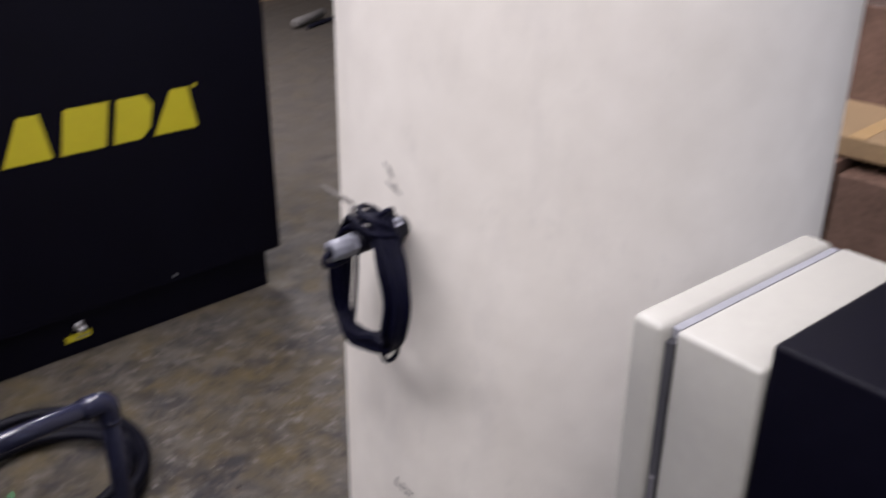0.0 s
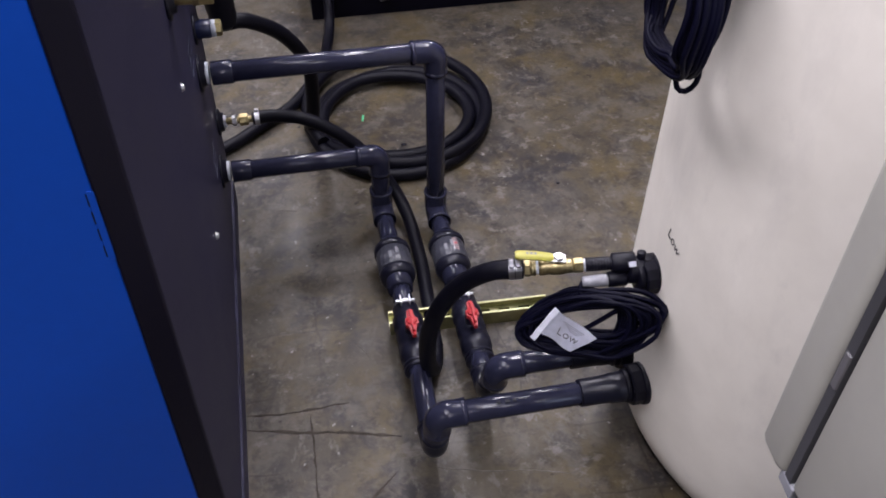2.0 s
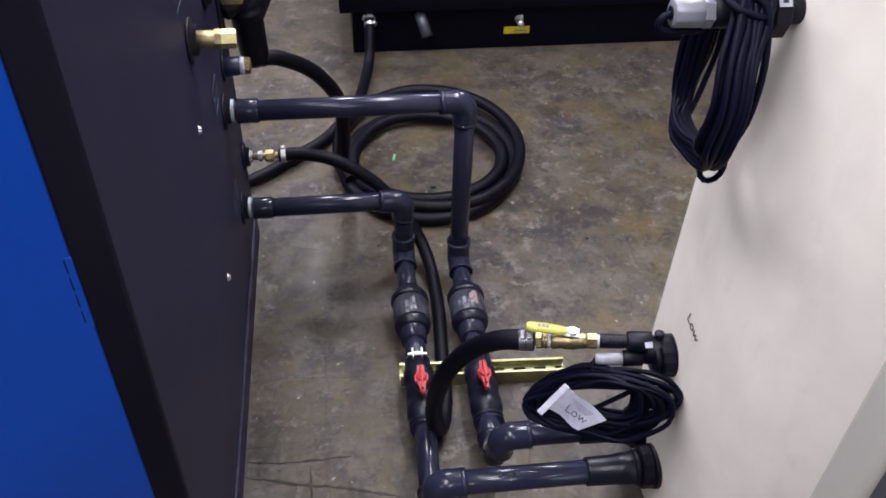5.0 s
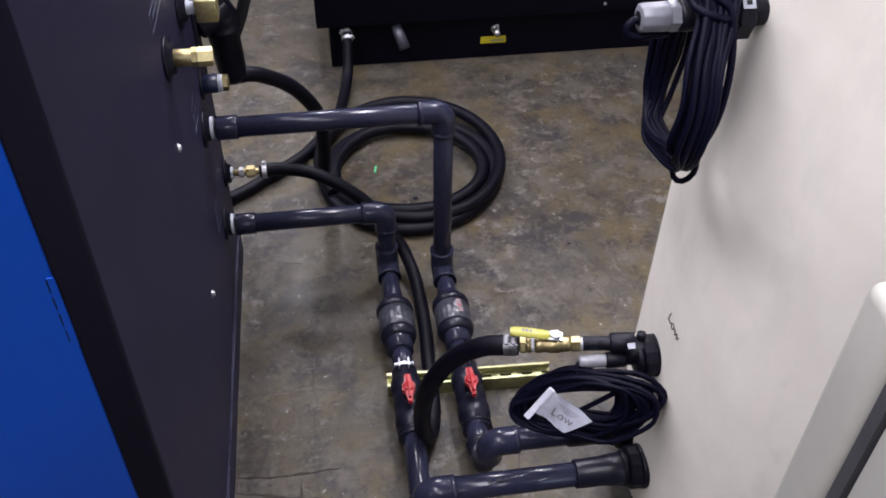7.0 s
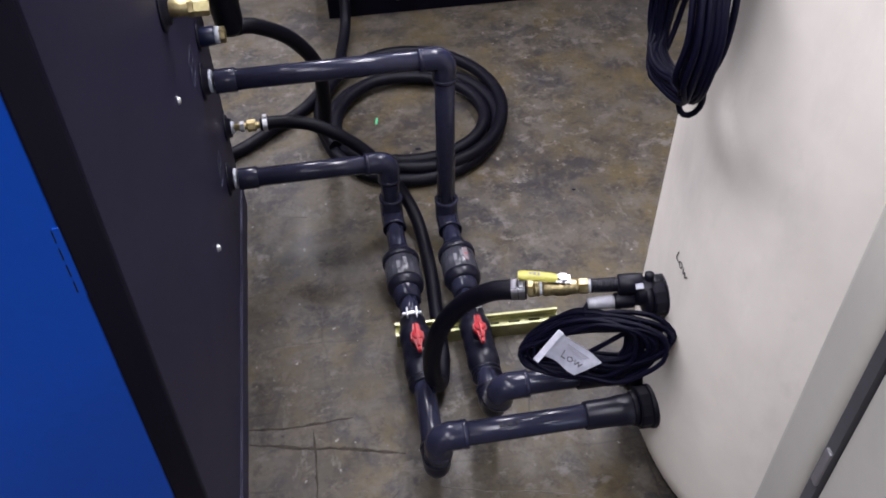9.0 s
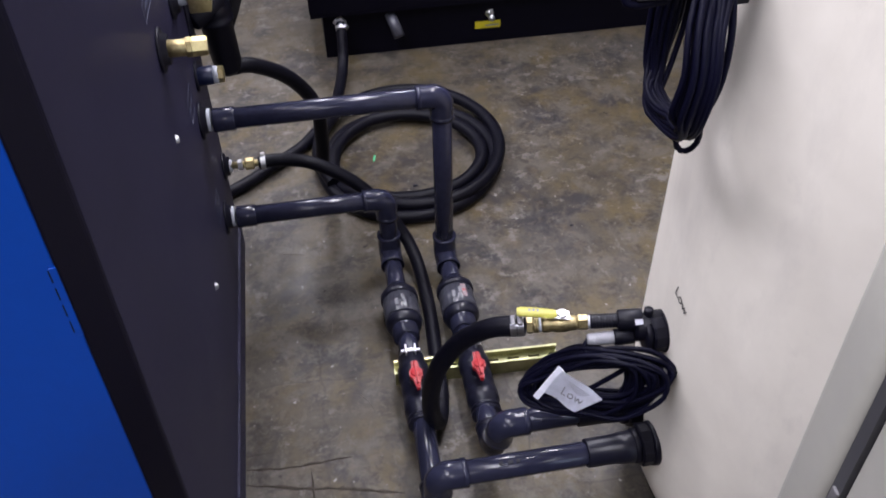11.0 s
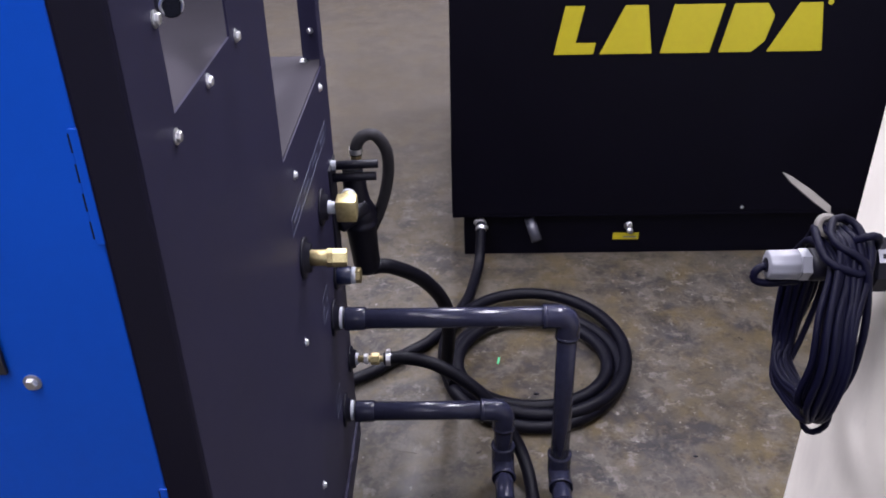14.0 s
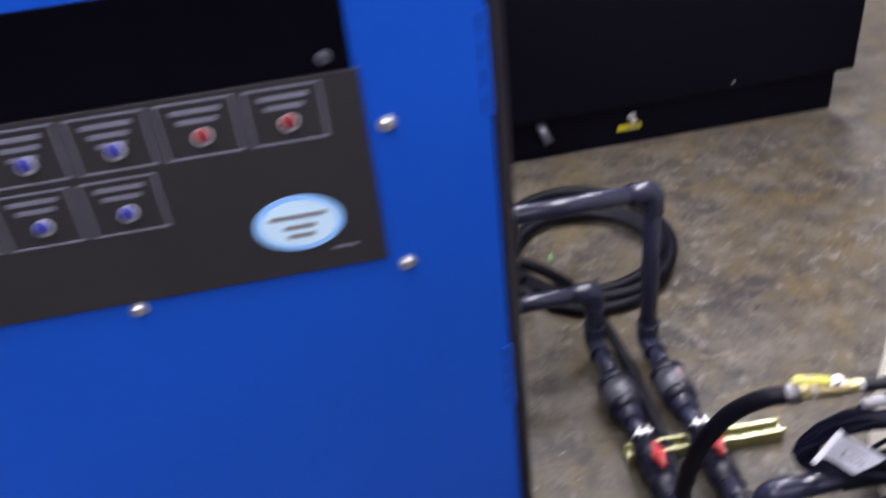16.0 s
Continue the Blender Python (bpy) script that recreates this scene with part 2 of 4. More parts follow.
TAPEB = material("brown_tape", (0.40, 0.26, 0.12), 0.35)
FILM = material("stretch_film", (0.13, 0.08, 0.06), 0.12, var=0.35, scale=9, bump=0.9, bump_scale=22)
VALVE = material("grey_valve_plastic", (0.043, 0.044, 0.058), 0.3, var=0.1)
GLOSSBLK = material("black_gloss_trim", (0.0058, 0.0052, 0.0130), 0.5, var=0.1, specular=0.08)
GREEN = material("green_scrap", (0.05, 0.35, 0.16), 0.4)
OLDTAG = material("worn_paper", (0.125, 0.115, 0.105), 0.6, var=0.25, scale=40)
PINKTAG = material("faded_label", (0.23, 0.165, 0.175), 0.5, var=0.2, scale=60)
WOOD = material("pallet_wood", (0.28, 0.19, 0.11), 0.75, var=0.25, scale=12)

# ---- mesh helpers ----


def part(name, bm, mat, parent=None, label="", smooth=None):
    """Links a bmesh as one mesh object, under a thing or part."""
    if smooth is not None:
        for f in bm.faces:
            f.smooth = True
        sharp = radians(smooth)
        for e in bm.edges:
            if len(e.link_faces) == 2 and e.calc_face_angle(0) > sharp:
                e.smooth = False
    me = bpy.data.meshes.new(name)
    bm.to_mesh(me)
    bm.free()
    me.materials.append(mat)
    ob = new(name, me)
    if parent:
        ob.parent = parent
    if label:
        tagged(ob, label)
    return ob


def thing(name, label, category, group="", kind=""):
    return tagged(new(name), label, category, group, kind)


def box(x0, x1, y0, y1, z0, z1, bevel=0.0, seg=2, m=None, bm=None):
    made = bm is None
    bm = bmesh.new() if made else bm
    r = bmesh.ops.create_cube(bm, size=1, matrix=Matrix.Translation(((x0 + x1) / 2, (y0 + y1) / 2, (z0 + z1) / 2)) @ Matrix.Diagonal((x1 - x0, y1 - y0, z1 - z0, 1)))
    vs = r["verts"]
    if bevel:
        es = list({e for v in vs for e in v.link_edges})
        out = bmesh.ops.bevel(bm, geom=es, offset=bevel, segments=seg, affect="EDGES", profile=0.5)
        vs = list({v for f in out["faces"] for v in f.verts} | {v for v in vs if v.is_valid})
    if m is not None:
        bmesh.ops.transform(bm, matrix=m, verts=bm.verts if made else vs)
    return bm


def axis_frame(a, b):
    a, b = Vector(a), Vector(b)
    return Matrix.Translation(a) @ (b - a).to_track_quat("Z", "Y").to_matrix().to_4x4(), (b - a).length


def lathe(a, b, profile, seg=28, bm=None, flat=0):
    """A turned body from a towards b; profile rows are (metres along, radius). flat: number of sides of a hexagon or so instead."""
    bm = bmesh.new() if bm is None else bm
    m, _ = axis_frame(a, b)
    n = flat or seg
    rings = []
    for s, r in profile:
        rings.append([bm.verts.new(m @ Vector((r * math.cos(2 * math.pi * k / n), r * math.sin(2 * math.pi * k / n), s))) for k in range(n)])
    for p, q in zip(rings, rings[1:]):
        for k in range(n):
            bm.faces.new((p[k], p[(k + 1) % n], q[(k + 1) % n], q[k]))
    bm.faces.new(list(reversed(rings[0])))
    bm.faces.new(rings[-1])
    return bm


def rod(a, b, r, seg=20, bm=None, soft=0.0):
    n = (Vector(b) - Vector(a)).length
    k = soft or min(r * 0.12, n * 0.2)
    return lathe(a, b, [(0, r - k), (k, r), (n - k, r), (n, r - k)], seg, bm)


def spline(pts, step=0.012, closed=False):
    """Evenly spaced points along a Catmull-Rom curve through pts."""
    P = [Vector(p) for p in pts]
    n = len(P)
    out = []
    for i in range(n if closed else n - 1):
        p1, p2 = P[i], P[(i + 1) % n]
        p0 = P[i - 1] if closed or i else p1 * 2 - p2
        p3 = P[(i + 2) % n] if closed or i + 2 < n else p2 * 2 - p1
        k = max(2, int((p2 - p1).length / step))
        for j in range(k):
            t = j / k
            out.append(0.5 * (2 * p1 + (p2 - p0) * t + (2 * p0 - 5 * p1 + 4 * p2 - p3) * t * t + (3 * p1 - p0 - 3 * p2 + p3) * t ** 3))
    if not closed:
        out.append(P[-1])
    return out


def tube(pts, r, seg=14, step=0.012, bm=None, smooth=True, closed=False):
    """A round tube swept along a curve through pts."""
    bm = bmesh.new() if bm is None else bm
    C = spline(pts, step, closed) if smooth else [Vector(p) for p in pts]
    n = len(C)
    up = None
    rings = []
    for i, p in enumerate(C):
        d = (C[(i + 1) % n if closed else min(i + 1, n - 1)] - C[i - 1 if closed or i else 0]).normalized()
        if up is None:
            up = Vector((0, 0, 1)) if abs(d.z) < 0.9 else Vector((1, 0, 0))
        side = d.cross(up).normalized()
        up = side.cross(d).normalized()
        rings.append([bm.verts.new(p + r * (math.cos(2 * math.pi * k / seg) * side + math.sin(2 * math.pi * k / seg) * up)) for k in range(seg)])
    for i in range(n if closed else n - 1):
        p, q = rings[i], rings[(i + 1) % n]
        for k in range(seg):
            bm.faces.new((p[k], p[(k + 1) % seg], q[(k + 1) % seg], q[k]))
    if not closed:
        bm.faces.new(list(reversed(rings[0])))
        bm.faces.new(rings[-1])
    bmesh.ops.recalc_face_normals(bm, faces=bm.faces)
    return bm


def arc_pts(c, u, v, ru, rv, a0, a1, n=8):
    c, u, v = Vector(c), Vector(u), Vector(v)
    return [c + ru * math.cos(a0 + (a1 - a0) * k / n) * u + rv * math.sin(a0 + (a1 - a0) * k / n) * v for k in range(n + 1)]


def elbow(corner, d0, d1, r, leg, lip=0.004, soft=0.02):
    """A 90 degree socket elbow whose legs run from corner along d0 and d1."""
    corner, d0, d1 = Vector(corner), Vector(d0).normalized(), Vector(d1).normalized()
    pts = [corner + d0 * leg, corner + d0 * (soft + 0.008)]
    pts += [corner + d0 * soft * (1 - math.sin(k * math.pi / 12)) + d1 * soft * (1 - math.cos(k * math.pi / 12)) for k in range(7)]
    pts += [corner + d1 * (soft + 0.008), corner + d1 * leg]
    bm = tube(pts, r, 24, smooth=False)
    for d in (d0, d1):
        lathe(corner + d * (leg - 0.010), corner + d * leg, [(0, r), (0.002, r + lip * 0.5), (0.010, r + lip * 0.5), (0.010, r - 0.004)], 24, bm)
    return bm


def sheet(outline, axis, at, thick):
    """A flat plate cut to an outline of (u, v), standing across axis, from at to at + thick."""
    bm = bmesh.new()

    def place(u, v, w):
        return {"x": (w, u, v), "y": (u, w, v), "z": (u, v, w)}[axis]

    a = [bm.verts.new(place(u, v, at)) for u, v in outline]
    b = [bm.verts.new(place(u, v, at + thick)) for u, v in outline]
    bm.faces.new(a)
    bm.faces.new(list(reversed(b)))
    for k in range(len(a)):
        j = (k + 1) % len(a)
        bm.faces.new((a[j], a[k], b[k], b[j]))
    bmesh.ops.recalc_face_normals(bm, faces=bm.faces)
    return bm


def plate_with_hole(outer, inner, axis, at, thick):
    """A plate (u0, u1, v0, v1) with a rectangular opening, as four butted bars in one mesh."""
    bm = bmesh.new()
    u0, u1, v0, v1 = outer
    a0, a1, b0, b1 = inner
    o = [(u0, v0), (u1, v0), (u1, v1), (u0, v1)]
    i = [(a0, b0), (a1, b0), (a1, b1), (a0, b1)]

    def place(u, v, w):
        return {"x": (w, u, v), "y": (u, w, v), "z": (u, v, w)}[axis]

    rows = [[bm.verts.new(place(u, v, w)) for u, v in loop] for w in (at, at + thick) for loop in (o, i)]
    of, inf, ob, inb = rows
    for k in range(4):
        j = (k + 1) % 4
        bm.faces.new((of[k], of[j], inf[j], inf[k]))
        bm.faces.new((ob[k], inb[k], inb[j], ob[j]))
        bm.faces.new((of[k], ob[k], ob[j], of[j]))
        bm.faces.new((inf[k], inf[j], inb[j], inb[k]))
    bmesh.ops.recalc_face_normals(bm, faces=bm.faces)
    return bm


def screw(parent, p, d, r=0.0074, h=0.0055, washer=True, mat=None):
    """A hexagon-head bolt with a flange, standing on p along d."""
    p, d = Vector(p), Vector(d).normalized()
    bm = bmesh.new()
    if washer:
        lathe(p, p + d, [(0, r * 1.25), (0.0016, r * 1.25), (0.0022, r * 0.95)], 18, bm)
    lathe(p + d * 0.001, p + d, [(0, r * 0.9), (h * 0.8, r * 0.9), (h, r * 0.72)], 6, bm, flat=6)
    return part("screw", bm, mat or STEEL, parent)


def writing(text, size, mat, m, parent, name="writing", label="", thick=0.0004):
    cu = bpy.data.curves.new(name, "FONT")
    cu.body, cu.size, cu.extrude, cu.offset, cu.align_x, cu.align_y = text, size, thick, -size * 0.018, "CENTER", "CENTER"
    tmp = bpy.data.objects.new(name, cu)
    scene.collection.objects.link(tmp)
    dg = bpy.context.evaluated_depsgraph_get()
    me = bpy.data.meshes.new_from_object(tmp.evaluated_get(dg))
    bpy.data.objects.remove(tmp)
    me.materials.clear()
    me.materials.append(mat)
    ob = new(name, me)
    ob.matrix_local = m
    if parent:
        ob.parent = parent
    if label:
        tagged(ob, label)
    return ob


# ---- structure ----
floor = part("floor", box(-9, 9, -6, 12, -0.2, 0), FLOOR)
tagged(floor, "stained brown and grey sealed concrete workshop floor", "floor", kind="structure")
# worn cracks and a pale scratch in the sealer
crack_rng = random.Random(21)


def crack(pts, w, mat):
    path = spline([(x, y, 0) for x, y in pts], 0.014)
    bm, rows = bmesh.new(), []
    for k, p in enumerate(path):
        d = (path[min(k + 1, len(path) - 1)] - path[max(k - 1, 0)]).normalized()
        q = Vector((-d.y, d.x, 0))
        mid = p + q * crack_rng.uniform(-1, 1) * 0.0016
        h = w * crack_rng.uniform(0.25, 1.0) * min(1.0, 0.2 + 0.3 * min(k, len(path) - 1 - k))
        rows.append((bm.verts.new(mid + q * h), bm.verts.new(mid + Vector((0, 0, 0.0009))), bm.verts.new(mid - q * h)))
    for a, b in zip(rows, rows[1:]):
        for i in (0, 1):
            bm.faces.new((a[i], a[i + 1], b[i + 1], b[i]))
    bmesh.ops.recalc_face_normals(bm, faces=bm.faces)
    part("crack" if mat is FILTH else "scratch", bm, mat, floor)


crack([(0.005, 1.087), (0.085, 1.077), (0.148, 1.076), (0.244, 1.081)], 0.00525, FILTH)
crack([(0.008, 1.048), (0.145, 1.013), (0.205, 1.004), (0.349, 0.966)], 0.00575, FILTH)
crack([(0.152, 1.060), (0.153, 0.967), (0.150, 0.868), (0.146, 0.760)], 0.0034, FILTH)
crack([(0.323, 0.877), (0.270, 0.828), (0.240, 0.783), (0.225, 0.700)], 0.005, FILTH)
crack([(0.408, 0.872), (0.513, 0.843), (0.602, 0.826), (0.700, 0.800)], 0.0024, SCRATCH)
for k in range(26):
    x, y, a, n = crack_rng.uniform(0.15, 1.0), crack_rng.uniform(0.95, 2.6), crack_rng.uniform(0, math.pi), crack_rng.uniform(0.02, 0.07)
    if math.hypot(x - 1.3327, y - 0.8609) > 0.45:
        crack([(x, y), (x + n * 0.5 * math.cos(a), y + n * 0.5 * math.sin(a)), (x + n * math.cos(a + 0.15), y + n * math.sin(a + 0.15))], 0.0013, SCRATCH)
for nm, b in (("wall_north", (-9.2, 9.2, 12, 12.2)), ("wall_south", (-9.2, 9.2, -6.2, -6)), ("wall_east", (9, 9.2, -6, 12)), ("wall_west", (-9.2, -9, -6, 12))):
    tagged(part(nm, box(*b, -0.2, 4.6), WALL), "plain painted workshop wall", "wall", kind="structure")
tagged(part("ceiling", box(-9.2, 9.2, -6.2, 12.2, 4.6, 4.8), CEIL), "plain pale workshop ceiling", "ceiling", kind="structure")

# ---- the blue and black machine ----
machine = thing("water_treatment_machine", "tall blue-fronted machine with black powder-coated steel side panels", "machine")
machine.matrix_world = Matrix.Translation((0, 0.641, 0)) @ Matrix.Rotation(radians(-0.45), 4, "Z") @ Matrix.Translation((0, -0.641, 0))
Y0, YT, YR, ZT = 0.642, 1.303, 1.860, 1.117
part("side_panel", plate_with_hole((0.70, YT, 0.075, 1.80), (0.815, 1.078, 1.411, 1.735), "x", -0.003, 0.003), BLACK, machine)
part("side_panel", sheet([(YT + 0.006, 0.075), (YR, 0.075), (YR, ZT), (YT + 0.006, ZT)], "x", -0.0045, 0.003), BLACK, machine)
post_pts = [(-0.0268, Y0 - 0.001), (-0.024, Y0 - 0.001), (-0.0015, 0.688), (-0.0003, 0.693), (-0.0001, 0.6998), (-0.012, 0.6998), (-0.0268, 0.668)]
part("corner_post", sheet(post_pts, "z", 0.075, 1.725), GLOSSBLK, machine, "folded black corner post")
door = part("front_door", box(-0.95, -0.0275, Y0, Y0 + 0.02, 0.10, 1.80, 0.002), BLUE, machine, "glossy blue front door")
for z0, z1 in ((1.354, 1.47), (0.935, 1.04)):
    hinge = part("hinge", box(-0.0345, -0.0262, Y0 - 0.0022, Y0 + 0.004, z0, z1, 0.0008), BLUE, machine, "blue-painted hinge leaf")
    for k in range(4):
        zc = z0 + (z1 - z0) * (k + 0.5) / 4
        part("slot", box(-0.0366, -0.0342, Y0 - 0.0008, Y0 + 0.001, zc - 0.009, zc + 0.009), BLKPL, hinge)
part("base_rail", box(-0.95, 0.006, Y0 + 0.01, YR - 0.004, 0, 0.073, 0.003), BLACK, machine)
part("rear_post", sheet([(-0.046, YR - 0.030), (-0.003, YR - 0.030), (-0.003, YR - 0.075), (0.0, YR - 0.075), (0.0, YR - 0.026), (-0.046, YR - 0.026)], "z", ZT + 0.004, 0.62), BLACK, machine, "black angle-steel post")
part("top_shelf", box(-0.95, -0.005, YT + 0.004, YR - 0.001, ZT - 0.004, ZT + 0.0025, 0.0015), SHELF, machine, "flat grey-black top sheet")
part("inner_shelf", box(-0.94, -0.0045, 0.72, YT - 0.01, 1.398, 1.404), SHELF, machine)
part("back_sheet", box(-0.95, -0.006, YT - 0.004, YT, ZT + 0.003, 1.80), BLACK, machine)
part("inner_back", box(-0.94, -0.006, 1.286, 1.292, 1.405, 1.795), BLACK, machine)
part("far_side", box(-0.953, -0.951, Y0 + 0.02, YR, 0.075, ZT - 0.005), BLACK, machine)
part("rear_sheet", box(-0.95, -0.005, YR - 0.004, YR - 0.001, 0.075, ZT - 0.004), BLACK, machine)
part("inner_pipe", rod((-0.066, 1.032, 1.474), (-0.020, 0.927, 1.495), 0.014), RUBBER, machine, "black hose end with a steel clamp")
part("clamp_ring", tube(arc_pts((-0.0195, 0.926, 1.4952), (0.9, 0.42, 0), (0.08, -0.17, 0.98), 0.0125, 0.0125, 0, 2 * math.pi * 15 / 16, 15), 0.0018, 8, closed=True), STEEL, machine, "", 60)
for y, z in ((0.806, 1.389), (0.951, 1.397), (1.109, 1.402), (0.806, 1.515), (1.390, 1.055), (1.311, 0.737), (1.320, 0.348), (1.747, 1.087)):
    screw(machine, (0 if y < YT else -0.0015, y, z), (1, 0, 0))
screw(machine, (-0.043, 1.822, ZT + 0.0025), (0, 0, 1))
screw(machine, (-0.024, YR - 0.030, 1.186), (0, -1, 0), 0.0055)
for x, z in ((-0.137, 1.191), (-0.137, 1.366), (-0.137, 1.546), (-0.437, 1.192), (-0.737, 1.192)):
    screw(machine, (x, Y0, z), (0, -1, 0), 0.0076, 0.006)
# control panel in the door
panel = part("control_panel", box(-0.80, -0.1575, Y0 - 0.006, Y0 - 0.0005, 1.2045, 1.432, 0.001), PANEL, machine, "dark grey membrane control panel")
screen = part("display_window", box(-0.80, -0.163, Y0 - 0.0062, Y0 - 0.0005, 1.4335, 1.533, 0.001), SCREEN, machine, "glossy black display window")
for x, z in ((-0.188, 1.448), (-0.182, 1.518)):
    screw(screen, (x, Y0 - 0.0062, z), (0, -1, 0), 0.006, 0.003, True, VALVE)


def key_tile(x0, z0, w, h, button, bars):
    y = Y0 - 0.006
    tile = part("key_frame", plate_with_hole((x0, x0 + w, z0, z0 + h), (x0 + 0.0022, x0 + w - 0.0022, z0 + 0.0022, z0 + h - 0.0022), "y", y - 0.0008, 0.0009), LINES, panel)
    for k in range(bars):
        half = w * (0.32 - 0.07 * k)
        zc = z0 + h - 0.011 - 0.0105 * k
        part("print_bar", box(x0 + w / 2 - half, x0 + w / 2 + half, y - 0.0008, y + 0.0001, zc - 0.0024, zc + 0.0024), LINES, tile)
    c = (x0 + w * 0.52, y, z0 + h * 0.36)
    # cap sits high, so the pale ring below imitates a lit crescent
    part("button", lathe(c, (c[0], c[1] - 1, c[2]), [(0, 0.0094), (0.003, 0.0094), (0.0045, 0.0075)], 20), LITBEZEL, tile)
    part("button_cap", lathe((c[0], c[1] - 0.0040, c[2] + 0.0028), (c[0], c[1] - 1, c[2] + 0.0028), [(0, 0.0076), (0.003, 0.0070), (0.0045, 0.004)], 18), button, tile)


for k, b in enumerate((BTNRED, BTNRED, BTNBLUE, BTNBLUE, BTNBLUE, BTNBLUE)):
    key_tile(-0.272 - 0.085 * k, 1.365, 0.076, 0.061, b, 3 if b is BTNBLUE else 2)
for k in range(4):
    key_tile(-0.450 - 0.085 * k, 1.293, 0.076, 0.064, BTNBLUE, 2)
bm = bmesh.new()
vs = [bm.verts.new((-0.245 + 0.048 * math.cos(a * math.pi / 24), Y0 - 0.0072, 1.270 + 0.034 * math.sin(a * math.pi / 24))) for a in range(48)]
f = bm.faces.new(vs)
bmesh.ops.extrude_face_region(bm, geom=[f])
for v in vs:
    v.co.y += 0.0014
bmesh.ops.recalc_face_normals(bm, faces=bm.faces)
sticker = part("sticker", bm, STICK, panel, "pale blue oval sticker with dark print bars")
face = bmesh.new()
rim = [[face.verts.new((-0.245 + 0.041 * math.cos(k * math.pi / 20), Y0 - y, 1.270 + 0.028 * math.sin(k * math.pi / 20))) for k in range(40)] for y in (0.0070, 0.0075)]
face.faces.new(rim[1])
for k in range(40):
    face.faces.new((rim[0][k], rim[0][(k + 1) % 40], rim[1][(k + 1) % 40], rim[1][k]))
bmesh.ops.recalc_face_normals(face, faces=face.faces)
part("sticker_face", face, STICKIN, sticker)
for z, half in ((1.279, 0.030), (1.266, 0.017), (1.255, 0.014)):
    part("print_bar", box(-0.245 - half, -0.245 + half, Y0 - 0.0079, Y0 - 0.0071, z - 0.0028, z + 0.0028), GREYINK, sticker)
part("print_bar", box(-0.215, -0.188, Y0 - 0.0064, Y0 - 0.0059, 1.230, 1.233), LINES, panel)


# label frames and port flanges on the side
def label_frame(y0, y1, z0, z1, x=-0.0013, n=4):
    fr = part("label_frame", plate_with_hole((y0, y1, z0, z1), (y0 + 0.002, y1 - 0.002, z0 + 0.002, z1 - 0.002), "x", x, 0.0006), DIMLINE, machine)
    for k in range(n):
        c = y0 + (y1 - y0) * (k + 0.5) / n
        part("print_bar", box(x, x + 0.0005, c - (y1 - y0) * 0.28 / n, c + (y1 - y0) * 0.28 / n, (z0 + z1) / 2 - 0.003, (z0 + z1) / 2 + 0.003), DIMLINE, fr)


label_frame(1.318, 1.776, 0.966, 1.001)
label_frame(1.522, 1.595, 0.624, 0.685, n=2)
label_frame(1.558, 1.631, 0.316, 0.376, n=2)


def flange(y, z, r=0.048, tape=0.0):
    fl = part("port_flange", lathe((-0.0016, y, z), (1, y, z), [(0, r), (0.004, r), (0.006, r * 0.94), (0.006, r * 0.72), (0.016, r * 0.68), (0.016, r * 0.4)], 32), BLKPL, machine, "", 40)
    if tape:
        part("thread_tape", lathe((0.014, y, z), (1, y, z), [(0, tape), (0.0065, tape), (0.0075, tape * 0.9)], 24), TAPE, fl, "white thread sealing tape")


flange(1.641, 0.560, 0.043, 0.0255)
flange(1.676, 0.247, 0.043, 0.0255)
flange(1.383, 0.883, 0.041)
flange(1.624, 0.863, 0.041, 0.015)
flange(1.824, 0.296, 0.036, 0.016)
flange(1.722, 0.627, 0.035)

# brass fittings on the machine
nip = thing("brass_nipple", "bare brass hexagon nipple screwed into a black port", "pipe fitting")
part("thread", rod((0.012, 1.375, 0.888), (0.053, 1.378, 0.886), 0.0158), BRASS, nip, "dull bronze-coloured barrel", 40)
part("hex_nut", lathe((0.050, 1.378, 0.886), (0.092, 1.381, 0.884), [(0, 0.0165), (0.001, 0.0182), (0.010, 0.0182), (0.011, 0.0165)], flat=6), BRASS, nip)
part("hex_cap", lathe((0.0605, 1.3788, 0.8855), (0.092, 1.381, 0.884), [(0, 0.0160), (0.001, 0.0176), (0.026, 0.0176), (0.028, 0.0160)], flat=6), PALEBRASS, nip)
elb = thing("brass_elbow", "square brass street elbow with white thread tape", "pipe fitting")
part("body", box(0.041, 0.085, 1.594, 1.636, 0.841, 0.890, 0.0035), PALEBRASS, elb, "", 30)
part("inlet", rod((0.012, 1.623, 0.864), (0.044, 1.616, 0.865), 0.0135), TAPE, elb, "white thread tape on the inlet", 40)
part("outlet", rod((0.064, 1.634, 0.874), (0.064, 1.649, 0.874), 0.017), PALEBRASS, elb, "", 40)
part("thread_tape", lathe((0.064, 1.647, 0.876), (0.064, 2, 0.876), [(0, 0.0165), (0.006, 0.0165), (0.006, 0.011)], 20), TAPE, elb)
sm = thing("small_port_fitting", "small brass and white plug in a dark blue port", "pipe fitting")
part("body", rod((0.006, 1.717, 0.629), (0.046, 1.717, 0.629), 0.022), PORTBLUE, sm, "", 40)
part("thread_tape", rod((0.045, 1.717, 0.629), (0.057, 1.717, 0.629), 0.020), TAPE, sm, "", 40)
part("plug", lathe((0.056, 1.717, 0.629), (1, 1.717, 0.629), [(0, 0.019), (0.012, 0.019), (0.014, 0.016)], flat=6), BRASS, sm)

# ---- pipe runs from the machine to the tank ----
R = 0.0241


